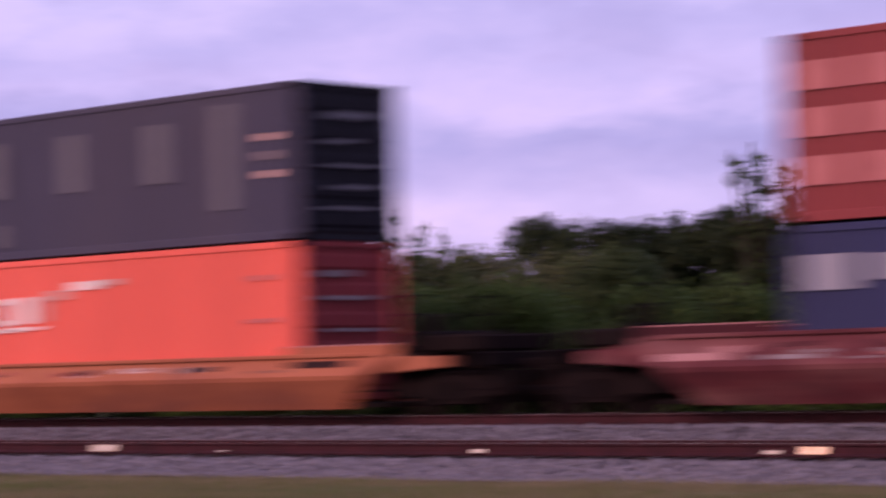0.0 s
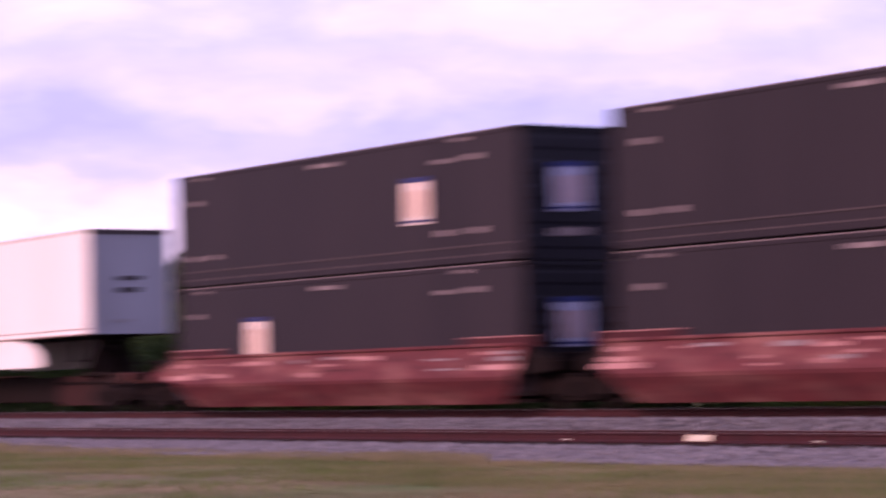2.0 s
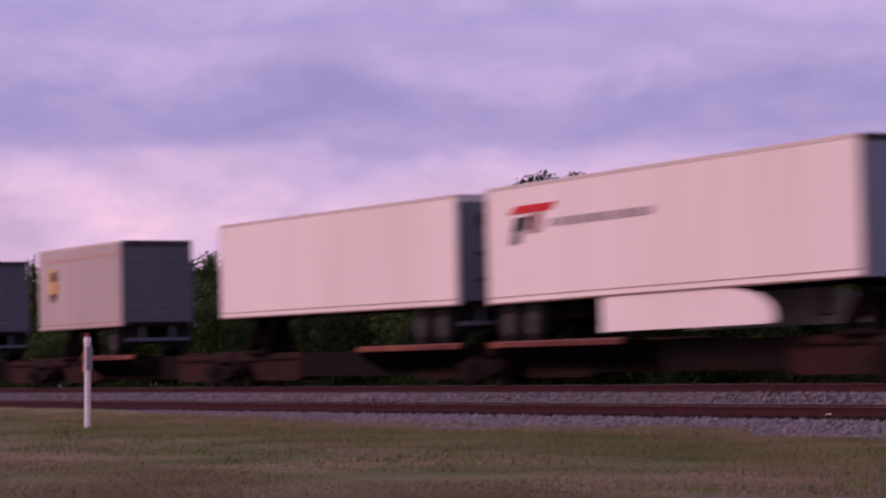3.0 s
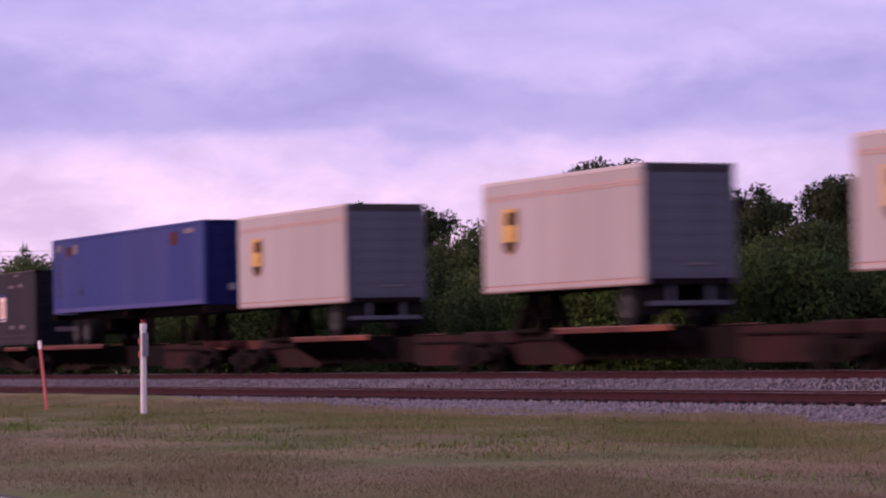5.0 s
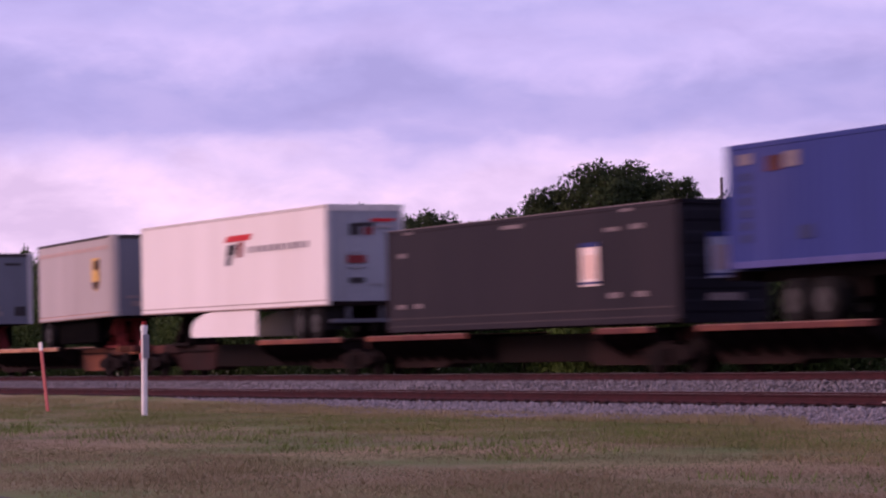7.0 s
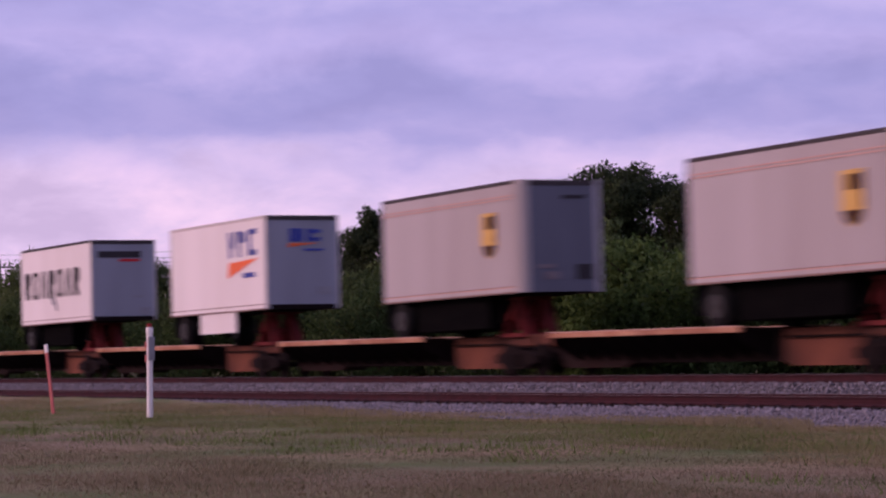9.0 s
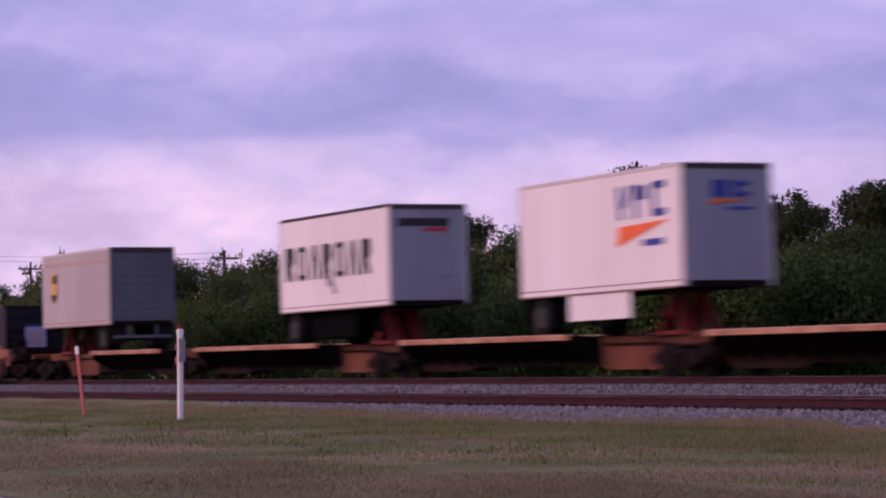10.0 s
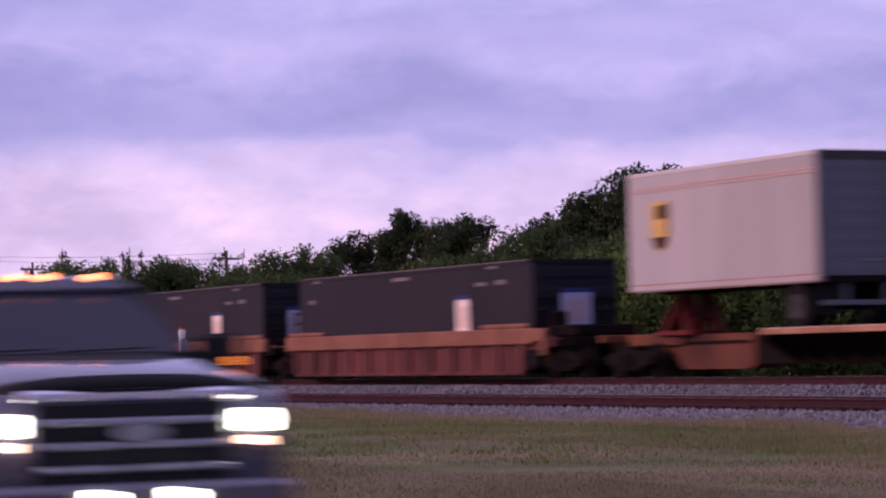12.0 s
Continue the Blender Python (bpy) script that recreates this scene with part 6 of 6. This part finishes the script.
r1 = trailer("short white box trailer with seven large black letter blocks", 8.53, "white", "dimwhite", -1, 1, H=3.05, roll_door=False, roof_lip="darkrail")
# near-black block added for the shadowed space below the box
made("underbody_box", (-2.3, 1.2, -1.05, 1.05, 0.16, BED), bevel=0.03, material=M["voidblack"], parent=r1, label="near-black block added for the shaded space under the trailer")
for i in range(7):
    x0 = -3.75 + i * 1.0
    zb, zt = BED + 1.02, BED + 2.1
    bm = bmesh.new()
    k = i % 3
    if k == 0:      # block with a notch
        prism(bm, [(x0, zb), (x0 + 0.22, zb), (x0 + 0.22, zb + 0.35), (x0 + 0.5, zb), (x0 + 0.74, zb), (x0 + 0.45, zb + 0.42), (x0 + 0.7, zb + 0.6), (x0 + 0.7, zt - 0.1), (x0 + 0.55, zt), (x0, zt)], "y", -HALF - 0.012, -HALF)
    elif k == 1:    # hollow block
        for b in ((x0, x0 + 0.2, zb + .08, zt - .08), (x0 + 0.52, x0 + 0.72, zb + .08, zt - .08), (x0 + 0.1, x0 + 0.62, zt - 0.17, zt), (x0 + 0.1, x0 + 0.62, zb, zb + 0.17)):
            box(bm, b[0], b[1], -HALF - 0.012, -HALF, b[2], b[3])
    else:           # wedge
        prism(bm, [(x0, zb), (x0 + 0.2, zb), (x0 + 0.38, zt - 0.3), (x0 + 0.56, zb), (x0 + 0.78, zb), (x0 + 0.5, zt), (x0 + 0.26, zt)], "y", -HALF - 0.012, -HALF)
    part("marking", bm, M["black"], r1)
marking(r1, 8.53, [(4.2, BED + 0.75, 0.25, 0.5, "greyplate", -0.3), (4.6, BED + 0.9, 0.25, 0.3, "greyplate", -0.2)])
end_marking(r1, 8.53 / 2, [(-0.15, BED + 2.5, 1.7, 0.24, "black"), (0.25, BED + 2.28, 0.8, 0.1, "red"), (0.55, BED + 0.9, 0.5, 0.07, "greyplate"), (0.85, BED + 0.35, 0.5, 0.3, "greyplate"), (0.0, BED + 0.08, 2.4, 0.16, "steel")], proud=0.02)
ride(r1, -317.4, 8.53, DECK + 0.03, 0.4)

b1 = container("cobalt-blue freight container on a chassis, with small pale markings", 15.9, 2.86, "blue", "deepblue", "bluerail", pitch=0.4, depth=0.007, castings="blue", rib=0.008)
marking(b1, 15.9, [(1.3, 2.55, 0.9, 0.16, "mark"), (2.8, 2.35, 0.7, 0.45, "rustdeck"), (13.9, 2.35, 0.6, 0.35, "rustdeck"), (13.2, 2.4, 0.5, 0.35, "mark"), (15.1, 2.5, 0.5, 0.25, "mark"), (12.7, 0.75, 0.5, 0.3, "steelblue")] + [(15.1, 2.1 - 0.28 * i, 0.35, 0.18, "steelblue") for i in range(6)])
end_marking(b1, 15.9 / 2, [(0.45, 2.1, 0.75, 0.16, "signwhite"), (0.2, 2.1, 0.5, 0.32, "redbox"), (0.45, 1.9, 0.7, 0.07, "signwhite"), (-0.25, 0.6, 0.26, 0.24, "greyplate")], proud=0.03)
ride(b1, -208.2, 15.9, DECK + 1.26)
ch = thing("container_chassis", "dark steel trailer chassis carrying a blue container", "trailer chassis")
made("main_beam", (-7.9, 7.9, -0.55, -0.42, 0.98, 1.24), (-7.9, 7.9, 0.42, 0.55, 0.98, 1.24), bevel=0.01, material=M["steel"], parent=ch)
for x in (-7.85, 0.0, 7.85):
    made("bolster", (x - 0.1, x + 0.1, -1.25, 1.25, 1.02, 1.235), bevel=0.01, material=M["steel"], parent=ch)
for x in (-5.4, -4.2):
    for y in (-1.12, -0.8, 0.8, 1.12):
        road_wheel(ch, x, y)
    made("axle", (x - 0.07, x + 0.07, -1.0, 1.0, 0.43, 0.57), bevel=0.02, material=M["steel"], parent=ch)
made("suspension_frame", (-6.4, -3.4, -0.6, -0.46, 0.55, 0.98), (-6.4, -3.4, 0.46, 0.6, 0.55, 0.98), material=M["steel"], parent=ch)
for y in (-0.6, 0.6):
    made("landing_leg", (1.0, 1.14, y - 0.07, y + 0.07, 0.1, 0.98), bevel=0.01, material=M["steel"], parent=ch)
ride(ch, -208.2, 15.9, DECK)


# ---- pickup truck on the road ----
def pickup():
    """z from the road, x ahead, y to its left."""
    t = thing("pickup_truck", "dark grey pickup truck with lit headlights and amber roof lamps", "pickup truck")

    def skin(name, sections, material, label="", parent=t):
        """A body shell from cross-sections (x, list of (half width, z)) mirrored about the middle."""
        bm = bmesh.new()
        rings = []
        for x, prof in sections:
            pts = [(-w, z) for w, z in prof] + [(w, z) for w, z in prof[::-1]]
            rings.append([bm.verts.new((x, y, z)) for y, z in pts])
        n = len(rings[0])
        for a, b in zip(rings, rings[1:]):
            for i in range(n):
                bm.faces.new((a[i], a[(i + 1) % n], b[(i + 1) % n], b[i]))
        bm.faces.new(rings[0]), bm.faces.new(rings[-1][::-1])
        bmesh.ops.bevel(bm, geom=[e for e in bm.edges if len(e.link_faces) == 2 and e.calc_face_angle(0) > 0.5], offset=0.03, segments=2, affect="EDGES")
        return part(name, bm, material, parent, label, True)

    skin("hood", [(-0.08, [(0.92, 0.62), (0.97, 0.85), (0.93, 1.15), (0.6, 1.24)]), (-0.20, [(0.96, 0.61), (1.0, 0.88), (0.94, 1.21), (0.6, 1.305)]), (-0.38, [(0.98, 0.6), (1.01, 0.9), (0.95, 1.27), (0.6, 1.37)]), (-0.70, [(0.98, 0.6), (1.01, 0.9), (0.95, 1.32), (0.6, 1.43)]), (-1.35, [(0.99, 0.55), (1.01, 0.95), (0.95, 1.38), (0.6, 1.475)])], M["carpaint"])
    made("cowl", (-1.42, -1.34, -0.86, 0.86, 1.38, 1.485), bevel=0.015, material=M["trim"], parent=t, label="black cowl panel")
    for y in (-0.45, 0.25):
        bm = bmesh.new()
        beam(bm, (-1.385, y - 0.3, 1.49), (-1.425, y + 0.35, 1.51), 0.012)
        part("wiper", bm, M["trim"], t, "black wiper blade")
    skin("cab", [(-1.3, [(0.99, 0.5), (1.01, 0.95), (0.95, 1.30), (0.6, 1.37)]), (-3.7, [(0.99, 0.5), (1.01, 0.95), (0.95, 1.32), (0.6, 1.38)])], M["carpaint"])
    skin("roof", [(-2.05, [(0.72, 1.89), (0.72, 1.92), (0.62, 1.96), (0.4, 1.97)]), (-2.4, [(0.76, 1.88), (0.76, 1.94), (0.64, 2.00), (0.4, 2.01)]), (-3.5, [(0.76, 1.88), (0.76, 1.94), (0.64, 1.99), (0.4, 2.00)])], M["carpaint"])
    bm = bmesh.new()
    v = [bm.verts.new(p) for p in ((-1.40, -0.88, 1.475), (-1.40, 0.88, 1.475), (-2.07, 0.71, 1.90), (-2.07, -0.71, 1.90), (-1.44, -0.88, 1.455), (-1.44, 0.88, 1.455), (-2.11, 0.71, 1.88), (-2.11, -0.71, 1.88))]
    for f in ((0, 1, 2, 3), (7, 6, 5, 4), (0, 4, 5, 1), (1, 5, 6, 2), (2, 6, 7, 3), (3, 7, 4, 0)):
        bm.faces.new([v[i] for i in f])
    part("windscreen", bm, M["glass"], t, "dark reflecting windscreen")
    for s in (-1, 1):
        bm = bmesh.new()
        beam(bm, (-1.30, s * 0.91, 1.33), (-2.08, s * 0.73, 1.91), 0.045)
        beam(bm, (-2.06, s * 0.74, 1.91), (-3.6, s * 0.76, 1.91), 0.06)
        part("pillar", bm, M["trim"], t)
        bm = bmesh.new()
        prism(bm, [(-1.45, 1.34), (-3.5, 1.36), (-3.5, 1.89), (-2.1, 1.89)], "y", s * 0.80, s * 0.84)
        part("side_window", bm, M["glass"], t)
        mirror = made("mirror", (-1.95, -1.75, min(s * 1.10, s * 1.36), max(s * 1.10, s * 1.36), 1.36, 1.60), (-1.88, -1.80, min(s * 0.9, s * 1.11), max(s * 0.9, s * 1.11), 1.42, 1.48), bevel=0.03, material=M["trim"], parent=t)
        for z in (1.388, 1.407, 1.426):
            made("marker_lamp", (-1.748, -1.735, min(s * 1.27, s * 1.34), max(s * 1.27, s * 1.34), z, z + 0.012), material=M["amber"], parent=mirror, label="amber glowing mirror lamp")
        head = made("headlight", (-0.16, -0.04, min(s * 0.68, s * 0.89), max(s * 0.68, s * 0.89), 0.99, 1.12), bevel=0.02, material=M["headlight"], parent=t, label="glowing headlight")
        made("turn_signal", (-0.16, -0.045, min(s * 0.71, s * 0.85), max(s * 0.71, s * 0.85), 0.905, 0.955), bevel=0.01, material=M["amber2"], parent=t, label="glowing amber turn signal")
        made("fog_lamp", (0.06, 0.16, min(s * 0.15, s * 0.34), max(s * 0.15, s * 0.34), 0.56, 0.66), bevel=0.02, material=M["headlight"], parent=t, label="glowing fog lamp")
        for x in (-0.95, -4.55):
            w = new("wheel")
            w.parent = t
            bm = bmesh.new()
            cyl(bm, (x, s * 0.86, 0.40), "y", 0.40, 0.27, 28)
            part("tyre", bm, M["tyre"], w)
            bm = bmesh.new()
            cyl(bm, (x, s * 0.87, 0.40), "y", 0.22, 0.28, 20)
            part("rim", bm, M["chrome"], w)
        for y in (0.11, 0.45):
            made("roof_lamp", (-2.20, -2.05, s * y - 0.035, s * y + 0.035, 1.965, 2.015), bevel=0.012, material=M["rooflamp"], parent=t, label="amber roof clearance lamp")
    made("grille_back", (-0.14, -0.065, -0.62, 0.62, 0.70, 1.17), material=M["trim"], parent=t)
    bm = bmesh.new()     # dark strip added to follow the hood's front edge
    ys = [-0.90, -0.7, -0.45, -0.2, 0.0, 0.2, 0.45, 0.7, 0.90]
    rows = [[bm.verts.new((x0 - 0.22 * abs(y) ** 3, y, z - 0.10 * abs(y) ** 3)) for y in ys] for x0, z in ((-0.045, 1.265), (-0.10, 1.345), (-0.12, 1.34), (-0.075, 1.26))]
    for a, b in ((0, 1), (1, 2), (2, 3), (3, 0)):
        for k in range(len(ys) - 1):
            bm.faces.new((rows[a][k], rows[a][k + 1], rows[b][k + 1], rows[b][k]))
    for k in (0, -1):
        bm.faces.new([r[k] for r in rows])
    part("hood_deflector", bm, M["trim"], t, "dark strip along the hood's front edge", True)
    for z in (0.785, 0.925, 1.065):
        made("grille_bar", (-0.09, -0.03, -0.60, 0.60, z - 0.022, z + 0.022), bevel=0.012, material=M["chrome"], parent=t)
    made("grille_surround", (-0.12, -0.05, -0.70, 0.70, 1.185, 1.258), bevel=0.02, material=M["brightchrome"], parent=t)
    bm = bmesh.new()
    cyl(bm, (0.0, 0.02, 1.0), "x", 0.145, 0.03, 24)
    for v in bm.verts:
        v.co.z = 1.0 + (v.co.z - 1.0) * 0.38
    part("badge", bm, M["greyplate"], t, "pale oval badge")
    made("bumper", (-0.2, 0.08, -0.98, 0.98, 0.46, 0.70), bevel=0.04, material=M["carpaint"], parent=t)
    made("air_dam", (-0.2, 0.03, -0.9, 0.9, 0.28, 0.45), bevel=0.03, material=M["trim"], parent=t)
    for s in (-1, 1):
        made("bed_side", (-5.7, -3.75, min(s * 0.92, s * 1.0), max(s * 0.92, s * 1.0), 0.55, 1.28), bevel=0.04, material=M["carpaint"], parent=t)
    made("bed_floor", (-5.7, -3.75, -0.92, 0.92, 0.6, 0.7), (-5.72, -5.66, -0.92, 0.92, 0.6, 1.25), material=M["carpaint"], parent=t)
    made("chassis", (-5.5, -0.3, -0.45, 0.45, 0.38, 0.55), material=M["trim"], parent=t)
    return t


M["rooflamp"] = mat("amber_roof_lamp_glow", (0.8, 0.3, 0.05), rough=0.3, emit=(1.0, 0.25, 0.09), emit_strength=6.0, bump=0)
M["amber2"] = mat("amber_signal_glow", (0.9, 0.5, 0.2), rough=0.3, emit=(1.0, 0.58, 0.42), emit_strength=5.0, bump=0)
truck = pickup()


def motions():
    for ob, x, z, nose in movers:
        walk(ob, [(t, pose(x + 24.453 * t - 0.01312 * t * t, YC, z, 0, -nose, 0)) for t in (0, 3, 6, 9, 12)])
    walk(truck, [(t, pose(-15.5 + 22.8 * (t - 12), 5.44, 0.0)) for t in (0, 6, 12)])


motions()
